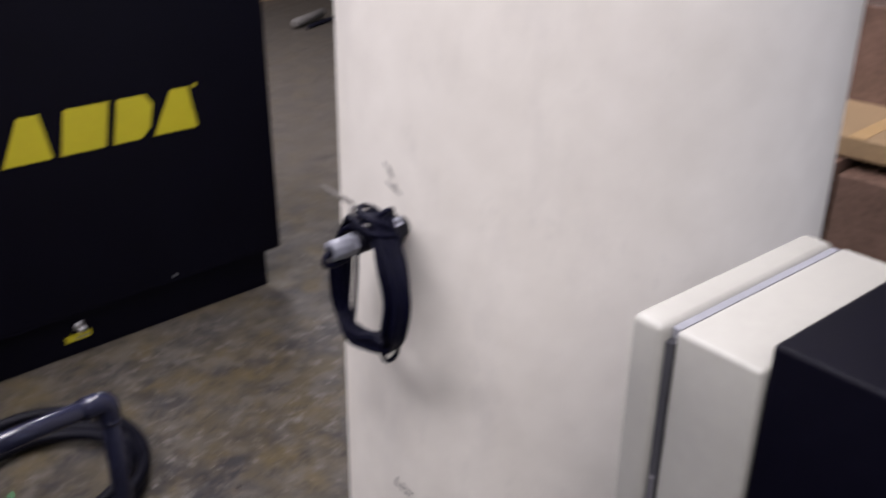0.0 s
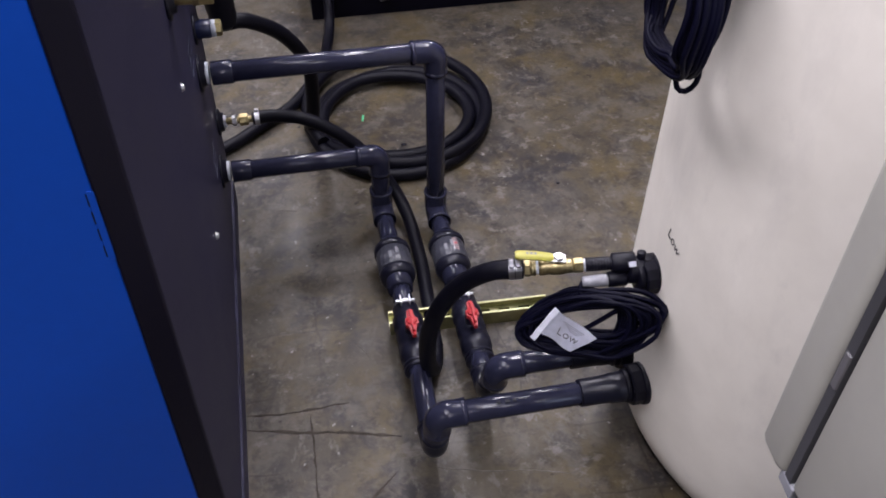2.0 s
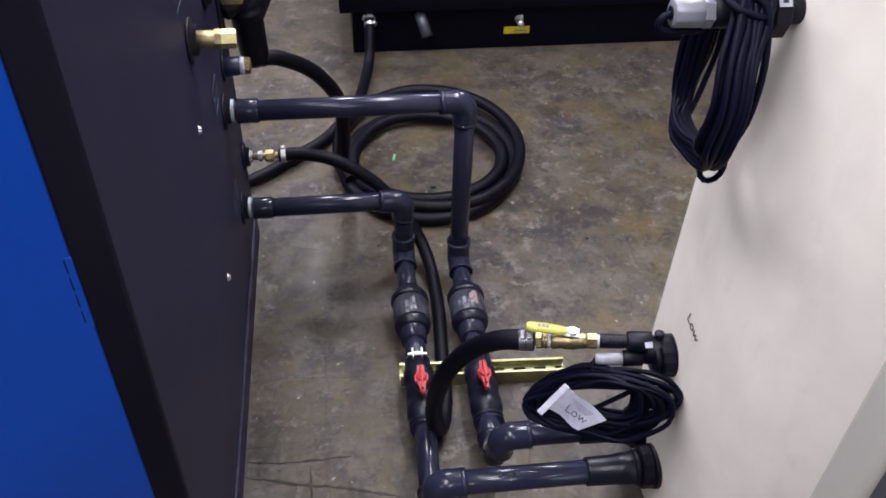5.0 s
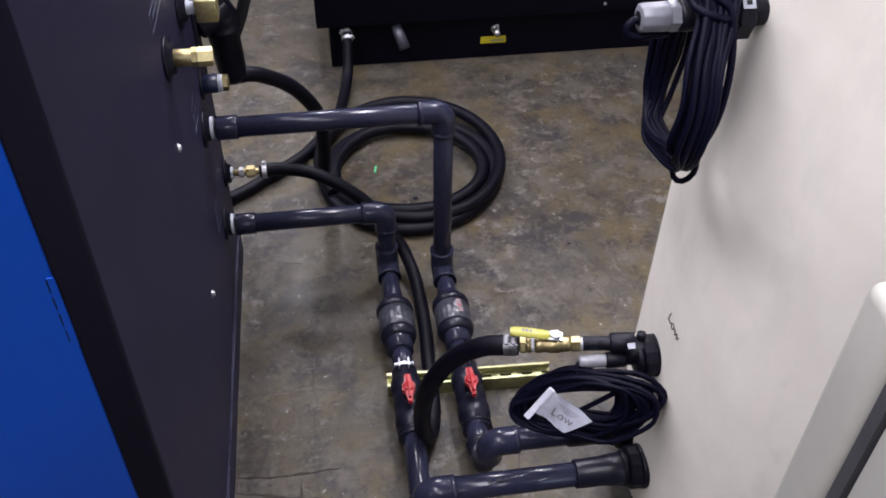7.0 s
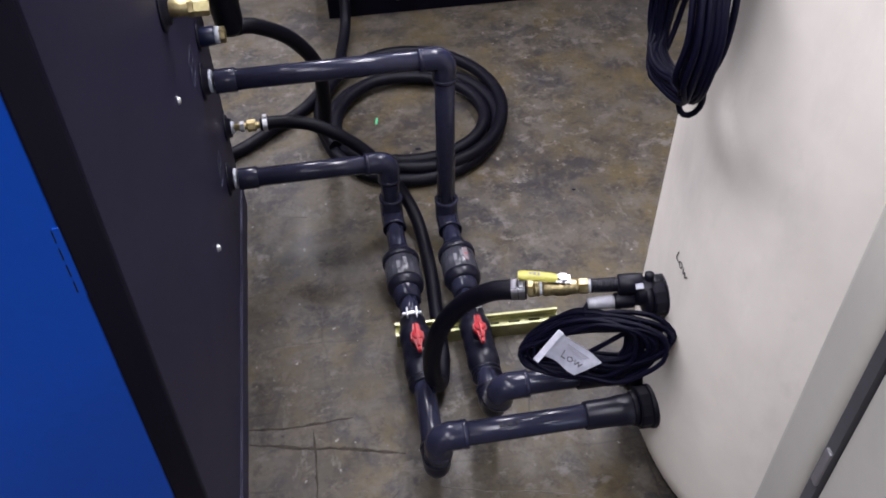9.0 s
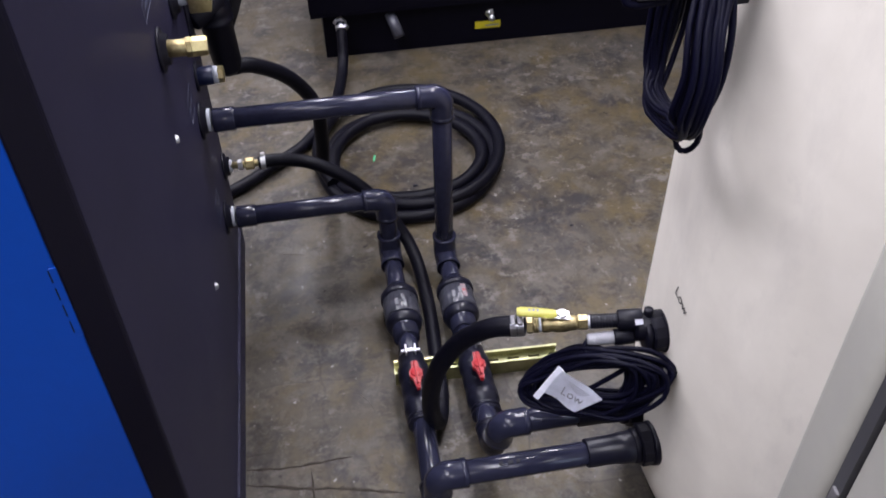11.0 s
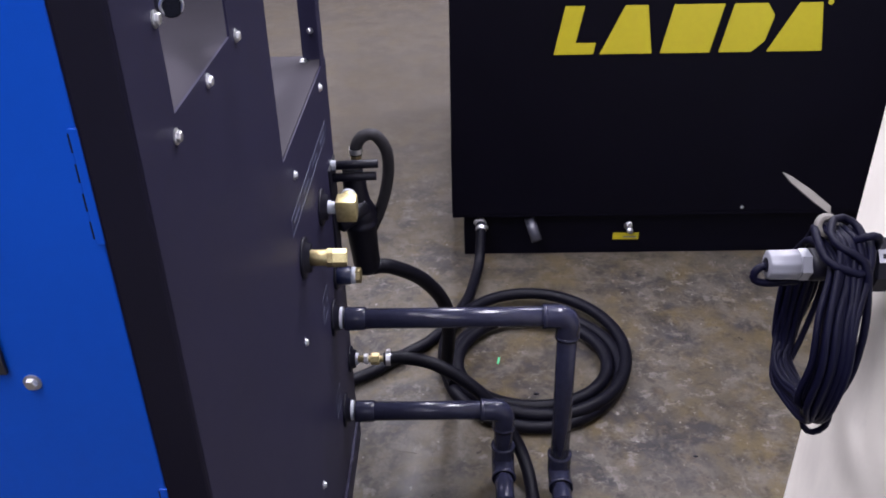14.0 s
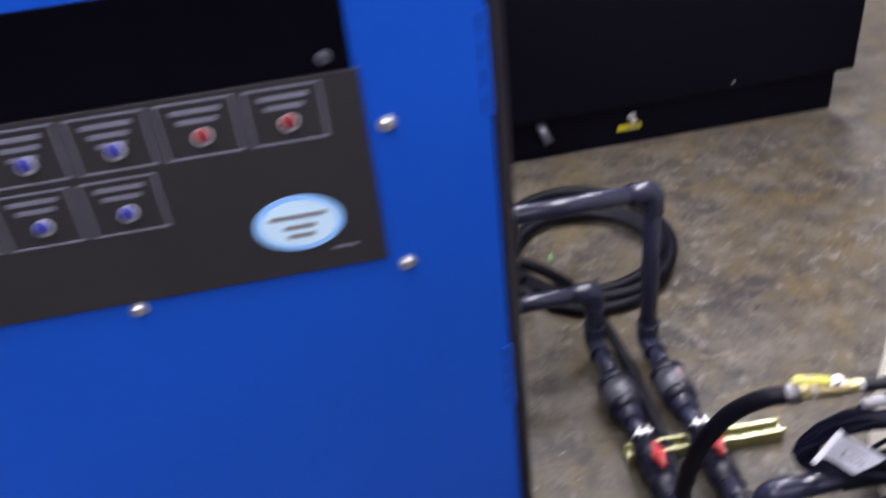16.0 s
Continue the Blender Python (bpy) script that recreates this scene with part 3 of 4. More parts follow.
def ribbed(a, b, profile, ribs, depth):
    """A turned body with shallow grip ribs round it."""
    bm = bmesh.new()
    m, _ = axis_frame(a, b)
    n = ribs * 4
    rings = []
    for k, (s, r) in enumerate(profile):
        d = depth if 0 < k < len(profile) - 1 else 0
        rings.append([bm.verts.new(m @ Vector(((r + (d if j % 4 < 2 else 0)) * math.cos(2 * math.pi * j / n), (r + (d if j % 4 < 2 else 0)) * math.sin(2 * math.pi * j / n), s))) for j in range(n)])
    for p, q in zip(rings, rings[1:]):
        for j in range(n):
            bm.faces.new((p[j], p[(j + 1) % n], q[(j + 1) % n], q[j]))
    bm.faces.new(list(reversed(rings[0])))
    bm.faces.new(rings[-1])
    return bm


def check_valve(run, x, y, z):
    """A union check valve lying along y, its far end at y."""
    v = part("check_valve", lathe((x, y, z), (x, y - 1, z), [(0, 0.026), (0, 0.0300), (0.016, 0.0305), (0.018, 0.0335), (0.030, 0.0345), (0.032, 0.0385), (0.100, 0.0385), (0.132, 0.0370), (0.140, 0.0330), (0.176, 0.0315), (0.176, 0.026)], 32), PVC, run, "grey union check valve", 35)
    part("union_nut", lathe((x, y - 0.026, z), (x, y - 1, z), [(0, 0.035), (0.001, 0.0455), (0.004, 0.0475), (0.017, 0.0475), (0.019, 0.0460), (0.021, 0.039)], 32), PVCD, v, "", 25)
    part("body_sleeve", ribbed((x, y - 0.047, z), (x, y - 1, z), [(0, 0.0385), (0.001, 0.0430), (0.066, 0.0445), (0.068, 0.0400)], 20, 0.0010), VALVE, v, "", 25)
    part("union_nut", lathe((x, y - 0.115, z), (x, y - 1, z), [(0, 0.0400), (0.001, 0.0462), (0.010, 0.0462), (0.024, 0.0410), (0.027, 0.034)], 32), PVCD, v, "", 25)
    for k, a in enumerate((-0.25, 0.15)):
        m = Matrix.Translation((x, y - 0.078, z)) @ Matrix.Rotation(a, 4, "Y")
        part("print_bar", box(-0.004, 0.004, -0.018 + 0.012 * k, 0.004 + 0.012 * k, 0.0442, 0.0450, m=m), GREYINK, v)
    return v


def ball_valve(run, x, y, z):
    """A union ball valve lying along y with a red lever on top; its far end at y."""
    v = part("ball_valve", lathe((x, y, z), (x, y - 1, z), [(0, 0.026), (0, 0.031), (0.030, 0.032), (0.034, 0.0365), (0.062, 0.037), (0.066, 0.033), (0.082, 0.0355), (0.112, 0.0355), (0.128, 0.033), (0.132, 0.037), (0.160, 0.0365), (0.164, 0.031), (0.192, 0.0305), (0.192, 0.026)], 32), PVCD, run, "dark grey union ball valve", 35)
    for s in (0.176, 0.188):
        part("rib", lathe((x, y - s, z), (x, y - 1, z), [(0, 0.0305), (0.001, 0.0345), (0.006, 0.0345), (0.007, 0.0305)], 32), PVCD, v, "", 40)
    part("stem", rod((x, y - 0.097, z + 0.03), (x, y - 0.097, z + 0.055), 0.016), PVCD, v, "", 40)
    out = [(-0.007, -0.036), (0.007, -0.036), (0.009, -0.014), (0.015, -0.008), (0.015, 0.008), (0.009, 0.014), (0.004, 0.042), (-0.004, 0.042), (-0.009, 0.014), (-0.015, 0.008), (-0.015, -0.008), (-0.009, -0.014)]
    h = sheet([(x + u, y - 0.097 - w) for u, w in out], "z", z + 0.052, 0.014)
    es = [e for e in h.edges if abs(e.verts[0].co.z - e.verts[1].co.z) < 1e-6]
    bmesh.ops.bevel(h, geom=es, offset=0.002, segments=2, affect="EDGES")
    lever = part("lever", h, RED, v, "red plastic lever", 40)
    part("lever_rib", box(x - 0.003, x + 0.003, y - 0.132, y - 0.066, z + 0.064, z + 0.073, 0.002), RED, lever)
    part("lever_cap", rod((x, y - 0.097, z + 0.06), (x, y - 0.097, z + 0.0705), 0.0125), RED, lever, "", 40)
    return v


def pipe_run(x, yp, zp, xl, y_end, z_tank, tank_x, label, lean=0.0):
    """From the machine's port out to an elbow, down, along the floor through two valves, up and over to the tank."""
    run = thing("pipe_run", label, "pipe", "plumbing runs")
    zf = 0.066
    zb = zf + 0.6 * lean
    part("coupling", lathe((0.034, yp, zp), (1, yp, zp), [(0, 0.025), (0, 0.0270), (0.002, 0.0278), (0.046, 0.0278), (0.048, 0.0268), (0.048, 0.024)], 28), PVC, run, "", 40)
    part("pipe", rod((0.04, yp, zp), (x - 0.03, yp, zp), R, 28), PVC, run, "", 40)
    part("elbow", elbow((x, yp, zp), (-1, 0, 0), (0, 0, -1), 0.0284, 0.060, 0.0024, 0.023), PVC, run, "", 50)
    part("pipe", rod((x, yp, zp - 0.03), (x, yp, zf + 0.03), R, 28), PVC, run, "", 40)
    part("elbow", elbow((x, yp, zf), (0, 0, 1), (0, -1, 0), 0.0298, 0.062, 0.0028, 0.026), PVC, run, "", 50)
    part("pipe", rod((x, yp - 0.03, zf), (x, 1.488, zf), R, 28), PVC, run, "", 40)
    check_valve(run, x, 1.523, zf)
    part("pipe", rod((x, 1.358, zf), (x, 1.277, zf), R, 28), PVC, run, "", 40)
    ball_valve(run, x, 1.282, zf)
    part("pipe", rod((x, 1.127, zf), (xl, y_end + lean + 0.03, zb), R, 28), PVC, run, "", 40)
    part("elbow", elbow((xl, y_end + lean, zb), (0, 1, 0), (0, -0.7 * lean, 0.2), 0.0275, 0.056, 0.0024, 0.022), PVCD, run, "", 50)
    part("pipe", rod((xl, y_end + lean * 0.86, zb + 0.03), (xl, y_end + lean * 0.14, z_tank - 0.03), 0.0236, 28), PVC, run, "", 40)
    part("elbow", elbow((xl, y_end, z_tank), (0, 0.7 * lean, -0.2), (1, 0, 0), 0.0282, 0.056, 0.0014, 0.023), PVC, run, "", 50)
    part("pipe", rod((xl + 0.03, y_end, z_tank), (tank_x - 0.10, y_end, z_tank), 0.0238, 28), PVC, run, "", 40)
    part("coupling", lathe((tank_x - 0.135, y_end, z_tank), (9, y_end, z_tank), [(0, 0.025), (0, 0.0272), (0.003, 0.0280), (0.058, 0.0284), (0.060, 0.0300), (0.096, 0.0312), (0.098, 0.030), (0.115, 0.030)], 30), PVCD, run, "dark glued socket with a glossy rim", 22)
    return run


upper = pipe_run(0.555, 1.638, 0.559, 0.546, 0.933, 0.236, 0.836, "slate-grey plastic pipe with red-levered valve and tall drop leg", 0.049)
lower = pipe_run(0.411, 1.672, 0.246, 0.404, 0.837, 0.236, 0.827, "slate-grey plastic pipe with red-levered valve and short drop leg", 0.029)
cv = [o for o in upper.children if o.name.startswith("check_valve")][0]
m = Matrix.Translation((0.555, 1.523 - 0.075, 0.066)) @ Matrix.Rotation(0.35, 4, "Y")
part("label", box(-0.006, 0.007, -0.024, 0.020, 0.0432, 0.0454, m=m), PINKTAG, cv, "faded pinkish label with red print")
for k in range(3):
    part("print_bar", box(-0.004, 0.005, 0.008 - 0.011 * k, 0.012 - 0.011 * k, 0.0453, 0.0457, m=m), RED if k == 1 else GREYINK, cv)
for k, (x, w) in enumerate(((0.52, 0.007), (0.537, 0.009), (0.553, 0.006))):
    part("print_bar", box(x, x + w, 0.826, 0.833, 0.2580, 0.2608), INK, lower)

# yellow-zinc strut channel under the valves, with pipe clamps
strut = thing("strut_channel", "yellow zinc-plated slotted strut channel lying on the floor", "metal channel")
strut.matrix_world = Matrix.Translation((0.49, 1.28, 0)) @ Matrix.Rotation(radians(-2.6), 4, "Z") @ Matrix.Translation((-0.49, -1.28, 0))
SX0, SX1, SY0, SY1, SH = 0.370, 0.769, 1.259, 1.300, 0.0413
bm = bmesh.new()
box(SX0, SX1, SY0, SY0 + 0.0025, 0, SH, bm=bm)
box(SX0, SX1, SY1 - 0.0025, SY1, 0, SH, bm=bm)
box(SX0, SX1, SY0 + 0.0025, SY0 + 0.006, SH - 0.0025, SH, bm=bm)
box(SX0, SX1, SY1 - 0.006, SY1 - 0.0025, SH - 0.0025, SH, bm=bm)
part("channel", bm, ZINC, strut)
web = bmesh.new()
WZ = 0.0205
box(SX0, SX1, SY0 + 0.0025, SY0 + 0.0125, WZ, WZ + 0.0025, bm=web)
box(SX0, SX1, SY1 - 0.0125, SY1 - 0.0025, WZ, WZ + 0.0025, bm=web)
xx = SX0
while xx < SX1 - 0.02:
    box(xx, min(xx + 0.023, SX1), SY0 + 0.0125, SY1 - 0.0125, WZ, WZ + 0.0025, bm=web)
    xx += 0.0508
part("slotted_web", web, ZINC, strut)


def strut_clamp(x):
    z = 0.066
    pts = [(x - 0.028, z - 0.045)] + [(x + 0.0275 * math.cos(a), z + 0.0275 * math.sin(a)) for a in [math.pi - k * math.pi / 12 for k in range(13)]] + [(x + 0.028, z - 0.045)]
    inner = [(x + (u - x) * 0.91, z + (w - z) * 0.91 if w > z else w) for u, w in reversed(pts)]
    c = part("pipe_clamp", sheet(pts + inner, "y", 1.266, 0.024), STEEL, strut, "bright steel strut pipe clamp")
    part("clamp_bolt", rod((x - 0.023, 1.278, z + 0.032), (x + 0.023, 1.278, z + 0.032), 0.0038), STEEL, c)
    part("ear", box(x - 0.013, x - 0.009, 1.264, 1.290, z + 0.020, z + 0.042, 0.001), STEEL, c)
    part("ear", box(x + 0.009, x + 0.013, 1.264, 1.290, z + 0.020, z + 0.042, 0.001), STEEL, c)


strut_clamp(0.411)
strut_clamp(0.555)
# ---- the tank ----
TX, TY, TR, TH = 1.3327, 0.8609, 0.5105, 1.90
TAPER = 0.0087
tank = thing("storage_tank", "large upright cream polyethylene tank, scuffed, with rounded foot", "tank")
FOOT, FOOTH = 0.135, 0.170
prof = [(0.0, TR - FOOT)] + [(FOOTH - FOOTH * math.cos(a * math.pi / 24), TR - FOOT + FOOT * math.sin(a * math.pi / 24) - TAPER * 0.2 * a / 12) for a in range(1, 13)]
prof += [(z, TR - TAPER * z) for z in (0.5, 1.0, 1.5, TH - 0.1)] + [(TH - 0.1 + 0.1 * math.sin(a * math.pi / 16), TR - TAPER * TH - 0.1 + 0.1 * math.cos(a * math.pi / 16)) for a in range(1, 9)]
part("tank_wall", lathe((TX, TY, 0), (TX, TY, 1), prof, 96), POLY, tank, "", 40)


def on_tank(y, z, off=0.0):
    """A place on the tank's near side at that y, and the way out from it."""
    r = TR - TAPER * z
    cy = TY
    dx = -math.sqrt(r * r - (y - cy) ** 2)
    n = Vector((dx, y - cy, 0)).normalized()
    return Vector((TX, cy, z)) + n * (r + off), n


def bulkhead(y, z, r=0.056, sunk=-0.012):
    p, n = on_tank(y, z, sunk)
    n = Vector((-1, 0, 0))
    f = part("bulkhead_fitting", lathe(p, p + n, [(0, r * 1.02), (0.016, r * 1.02), (0.019, r * 0.98), (0.019, r * 0.82)], 36), BLKPL, tank, "black bulkhead flange", 40)
    part("hex_nut", lathe(p + n * 0.0185, p + n, [(0, r * 0.93), (0.002, r * 0.97), (0.020, r * 0.97), (0.023, r * 0.90), (0.023, r * 0.5)], flat=12), BLKPL, f)
    part("collar", lathe(p + n * 0.041, p + n, [(0, r * 0.80), (0.010, r * 0.78), (0.012, r * 0.74)], 30), BLKPL, f, "", 40)


bulkhead(0.837, 0.236, 0.043)
bulkhead(0.933, 0.236, 0.043)
bulkhead(0.895, 0.494, 0.0375, -0.016)
# the upper port: a short neck, then an octagonal nut
p, n = on_tank(0.852, 1.190, -0.010)
n = Vector((-1, 0, 0))
f = part("port_neck", lathe(p, p + n, [(0, 0.0185), (0.031, 0.0185), (0.032, 0.0175)], 32), BLKPL, tank, "short black threaded neck", 40)
part("octagon_nut", lathe(p + n * 0.031, p + n, [(0, 0.0320), (0.002, 0.0350), (0.020, 0.0350), (0.023, 0.0320), (0.023, 0.018)], flat=8), BLKPL, f)
part("collar", lathe(p + n * 0.0535, p + n, [(0, 0.0275), (0.014, 0.0265), (0.016, 0.0240)], 30), BLKPL, f, "", 40)
p, n = on_tank(0.852, 0.613, 0.0012)
side = Vector((0, 0, 1)).cross(n)
mm = Matrix.Translation(p) @ Matrix((side, Vector((0, 0, 1)), n)).transposed().to_4x4() @ Matrix.Rotation(radians(-14), 4, "Z")
writing("Low", 0.029, INK, mm, tank, "handwriting", "black marker word Low")
# marker that cannot be read: a few thin slanting strokes
for a, b, w in (((0.901, 1.2975), (0.896, 1.2890), 0.0009), ((0.889, 1.2920), (0.886, 1.2800), 0.0013), ((0.884, 1.2870), (0.876, 1.2720), 0.0008), ((0.880, 1.2810), (0.884, 1.2730), 0.0008),
                ((0.896, 1.2640), (0.880, 1.2560), 0.0009), ((0.880, 1.2585), (0.868, 1.2500), 0.0010), ((0.868, 1.2530), (0.856, 1.2470), 0.0008), ((0.872, 1.2640), (0.866, 1.2560), 0.0007)):
    mid = ((a[0] + b[0]) / 2 + 0.001, (a[1] + b[1]) / 2 - 0.001)
    part("handwriting", tube([on_tank(*q, 0.0004)[0] for q in (a, mid, b)], w, 6, 0.004), INK, tank)

# ---- brass ball valve on the tank's middle port ----
VA, VB = Vector((0.576, 0.956, 0.494)), Vector((0.781, 0.910, 0.518))
vd = (VB - VA).normalized()
valve = thing("brass_ball_valve", "brass ball valve with a yellow-coated lever, piped into the tank", "valve")


def along(s):
    return VA + vd * s


part("hose_tail", lathe(along(0.004), VB, [(0, 0.010), (0.022, 0.010)], 20), BRASS, valve, "", 40)
part("hex_nut", lathe(along(0.016), VB, [(0, 0.0135), (0.0015, 0.0165), (0.011, 0.0165), (0.0125, 0.0135)], flat=6), BRASS, valve)
part("collar", lathe(along(0.0285), VB, [(0, 0.013), (0.001, 0.0152), (0.004, 0.0152), (0.005, 0.0135), (0.006, 0.0152), (0.009, 0.0152), (0.010, 0.013)], 24), BRASS, valve, "", 40)
part("thread_tape", lathe(along(0.038), VB, [(0, 0.0125), (0.005, 0.0130), (0.0055, 0.012)], 20), TAPE, valve)
part("valve_body", lathe(along(0.043), VB, [(0, 0.0125), (0.002, 0.0152), (0.012, 0.0155), (0.018, 0.0138), (0.026, 0.0158), (0.042, 0.0162), (0.050, 0.0140), (0.060, 0.0140), (0.066, 0.0125)], 28), BRASS, valve, "", 40)
part("hex_nut", lathe(along(0.108), VB, [(0, 0.0125), (0.0015, 0.0146), (0.017, 0.0146), (0.0185, 0.0125)], flat=6), BRASS, valve)
part("thread_tape", lathe(along(0.126), VB, [(0, 0.0118), (0.004, 0.0118)], 20), TAPE, valve)
sp = along(0.079)
part("stem", lathe(sp + Vector((0, 0, 0.010)), sp + Vector((0, 0, 1)), [(0, 0.0085), (0.010, 0.0085), (0.012, 0.0065), (0.016, 0.0065)], 18), BRASS, valve, "", 40)
part("stem_nut", lathe(sp + Vector((0, 0, 0.0215)), sp + Vector((0, 0, 1)), [(0, 0.0105), (0.0055, 0.0105), (0.007, 0.0085)], flat=6), STEEL, valve)
lev = Matrix.Translation(sp + Vector((0, 0, 0.0215))) @ Matrix.Rotation(math.atan2(vd.y, vd.x), 4, "Z") @ Matrix.Rotation(radians(3), 4, "Y")
part("lever", box(-0.024, 0.013, -0.0105, 0.0105, -0.0012, 0.0014, 0.0008, m=lev), STEEL, valve, "flat steel lever root")
sleeve = bmesh.new()
rows = []
for k in range(13):
    u = -0.010 - 0.072 * k / 12
    half = 0.0108 * (1.0 if 0 < k < 12 else 0.72)
    lift = 0.0018 * math.sin(math.pi * k / 12) + 0.002 * (k / 12)
    rows.append([sleeve.verts.new(lev @ Vector((u, half * a, lift + 0.0050 * c))) for a, c in ((-1, 0), (-0.8, 0.75), (-0.3, 1), (0.3, 1), (0.8, 0.75), (1, 0), (0.8, -0.75), (-0.8, -0.75))])
for p, q in zip(rows, rows[1:]):
    for k in range(8):
        sleeve.faces.new((p[k], p[(k + 1) % 8], q[(k + 1) % 8], q[k]))
sleeve.faces.new(rows[0])
sleeve.faces.new(list(reversed(rows[-1])))
bmesh.ops.recalc_face_normals(sleeve, faces=sleeve.faces)
part("lever_sleeve", sleeve, YELLOW, valve, "arched yellow vinyl lever sleeve", 50)
for u0, u1 in ((-0.062, -0.058), (-0.055, -0.050), (-0.047, -0.043)):
    part("print_bar", box(u0, u1, -0.0026, 0.0026, 0.0086, 0.0096, m=lev), GREYINK, valve)
pr = []
for k in range(10):
    pr += [(0.0056 * k, 0.0122), (0.0056 * k + 0.0025, 0.0140), (0.0056 * k + 0.0054, 0.0122)]
part("threaded_nipple", lathe(along(0.130), VB, pr, 24), BLKPL, valve, "black ribbed nipple", 60)
part("tee_body", lathe((0.775, 0.904, 0.503), (1, 0.904, 0.499), [(0, 0.020), (0.003, 0.0250), (0.030, 0.0255), (0.036, 0.0275), (0.062, 0.0275)], 28), BLKPL, valve, "black moulded tee", 40)
part("tee_boss", rod(along(0.178), along(0.222), 0.0195), BLKPL, valve, "", 40)
part("tee_plug", rod((0.802, 0.908, 0.520), (0.802, 0.911, 0.540), 0.0085), BLKPL, valve, "", 40)
part("label", box(-0.007, 0.007, -0.005, 0.005, 0, 0.001, m=Matrix.Translation((0.778, 0.891, 0.5315)) @ Matrix.Rotation(radians(38), 4, "X")), WHITE, valve)
gl = thing("float_switch_gland", "clear grey cable gland under the brass valve", "cable gland")
part("clear_dome", lathe((0.691, 0.905, 0.488), (0.771, 0.897, 0.491), [(0, 0.008), (0.004, 0.0105), (0.040, 0.0125), (0.048, 0.0125)], 24), CLEAR, gl, "", 40)
part("gland_body", rod((0.739, 0.900, 0.490), (0.775, 0.897, 0.491), 0.0150), BLKPL, gl, "", 40)

# ---- hoses ----


def clamp_band(parent, p, d, r, turn=0.0, metal=STEEL):
    """A worm-drive hose clamp round p along d."""
    p, d = Vector(p), Vector(d).normalized()
    c = part("hose_clamp", lathe(p - d * 0.006, p + d, [(0, r), (0, r + 0.0014), (0.012, r + 0.0014), (0.012, r)], 24), metal, parent, "bright steel worm-drive clamp")
    m, _ = axis_frame(p, p + d)
    m = m @ Matrix.Rotation(turn, 4, "Z")
    part("clamp_screw", box(r, r + 0.008, -0.009, 0.009, -0.0055, 0.0055, 0.0025, m=m), metal, c)
    return c


hose_d = thing("insulated_hose", "thick black rubber hose rising from the floor to the brass valve", "hose")
part("hose_body", tube([along(0.014), along(-0.012), (0.527, 0.977, 0.474), (0.480, 1.006, 0.416), (0.441, 1.021, 0.338), (0.425, 1.048, 0.225), (0.430, 1.078, 0.110), (0.446, 1.105, 0.045), (0.460, 1.150, 0.022), (0.468, 1.200, 0.019)], 0.0190, 18), RUBBER, hose_d, "", 60)
clamp_band(hose_d, along(0.006), vd, 0.0188, 1.9, DULLSTEEL)
clamp_band(hose_d, along(-0.007), vd, 0.0188, 1.9, DULLSTEEL)
hose_c = thing("hose", "black rubber hose from a brass tail, running between the valves", "hose")
part("hose_body", tube([(0.098, 1.819, 0.299), (0.154, 1.821, 0.299), (0.245, 1.802, 0.286), (0.357, 1.777, 0.211), (0.440, 1.738, 0.100), (0.475, 1.675, 0.045), (0.486, 1.575, 0.024), (0.486, 1.470, 0.0185), (0.478, 1.341, 0.0185), (0.470, 1.190, 0.0190)], 0.0175, 16), RUBBER, hose_c, "", 60)
clamp_band(hose_c, (0.111, 1.819, 0.299), (1, 0, 0), 0.0172, 1.2)
tail = thing("brass_hose_tail", "small brass and steel hose barb in a side port", "pipe fitting")
part("barb", rod((0.022, 1.818, 0.300), (0.111, 1.819, 0.299), 0.009), BRASS, tail, "", 40)
part("hex_nut", lathe((0.046, 1.818, 0.300), (1, 1.818, 0.300), [(0, 0.013), (0.010, 0.0145), (0.012, 0.0125)], flat=6), STEEL, tail)
part("hex_nut", lathe((0.064, 1.818, 0.300), (1, 1.818, 0.300), [(0, 0.014), (0.002, 0.016), (0.022, 0.016), (0.024, 0.013)], flat=6), BRASS, tail)

hose_a = thing("coiled_hose", "long black rubber hose coiled flat on the concrete floor", "hose")
ring = []
for k in range(0, 50):
    a = math.pi * 1.03 + k * 2 * math.pi / 16
    lap = k / 16
    f = min(1.0, max(0.0, lap - 0.1)) - min(1.0, max(0.0, lap - 1.5))
    cx, cy = 0.536 - 0.008 * f, 2.166 - 0.038 * f + (0.012 if lap > 2 else 0)
    rx, ry = 0.284 - 0.056 * f, 0.326 - 0.133 * f
    ring.append((cx + rx * math.cos(a), cy + ry * math.sin(a), 0.021 + 0.022 * f * (0.6 + 0.4 * math.sin(a + 0.6)) + (0.022 if lap > 2.1 else 0)))
lead = [(0.079, 1.868, 0.556), (0.120, 1.889, 0.546), (0.203, 1.957, 0.460), (0.262, 2.016, 0.333), (0.269, 2.052, 0.195), (0.261, 2.085, 0.085), (0.254, 2.125, 0.040)]
part("rising_length", tube(lead + ring[:1], 0.0198, 16, 0.02), RUBBER, hose_a, "", 60)
part("floor_coil", tube(ring, 0.0195, 16, 0.02), RUBBER, hose_a, "", 60)
hose_b = thing("drain_hose", "black rubber hose from the far cabinet across the floor", "hose")
part("hose_body", tube([(0.386, 2.822, 0.149), (0.386, 2.800, 0.143), (0.384, 2.770, 0.103), (0.378, 2.722, 0.048), (0.360, 2.630, 0.024), (0.318, 2.471, 0.020), (0.214, 2.278, 0.022), (0.104, 2.176, 0.024), (-0.010, 2.085, 0.020), (-0.230, 1.989, 0.0195)], 0.0185, 16), RUBBER, hose_b, "", 60)
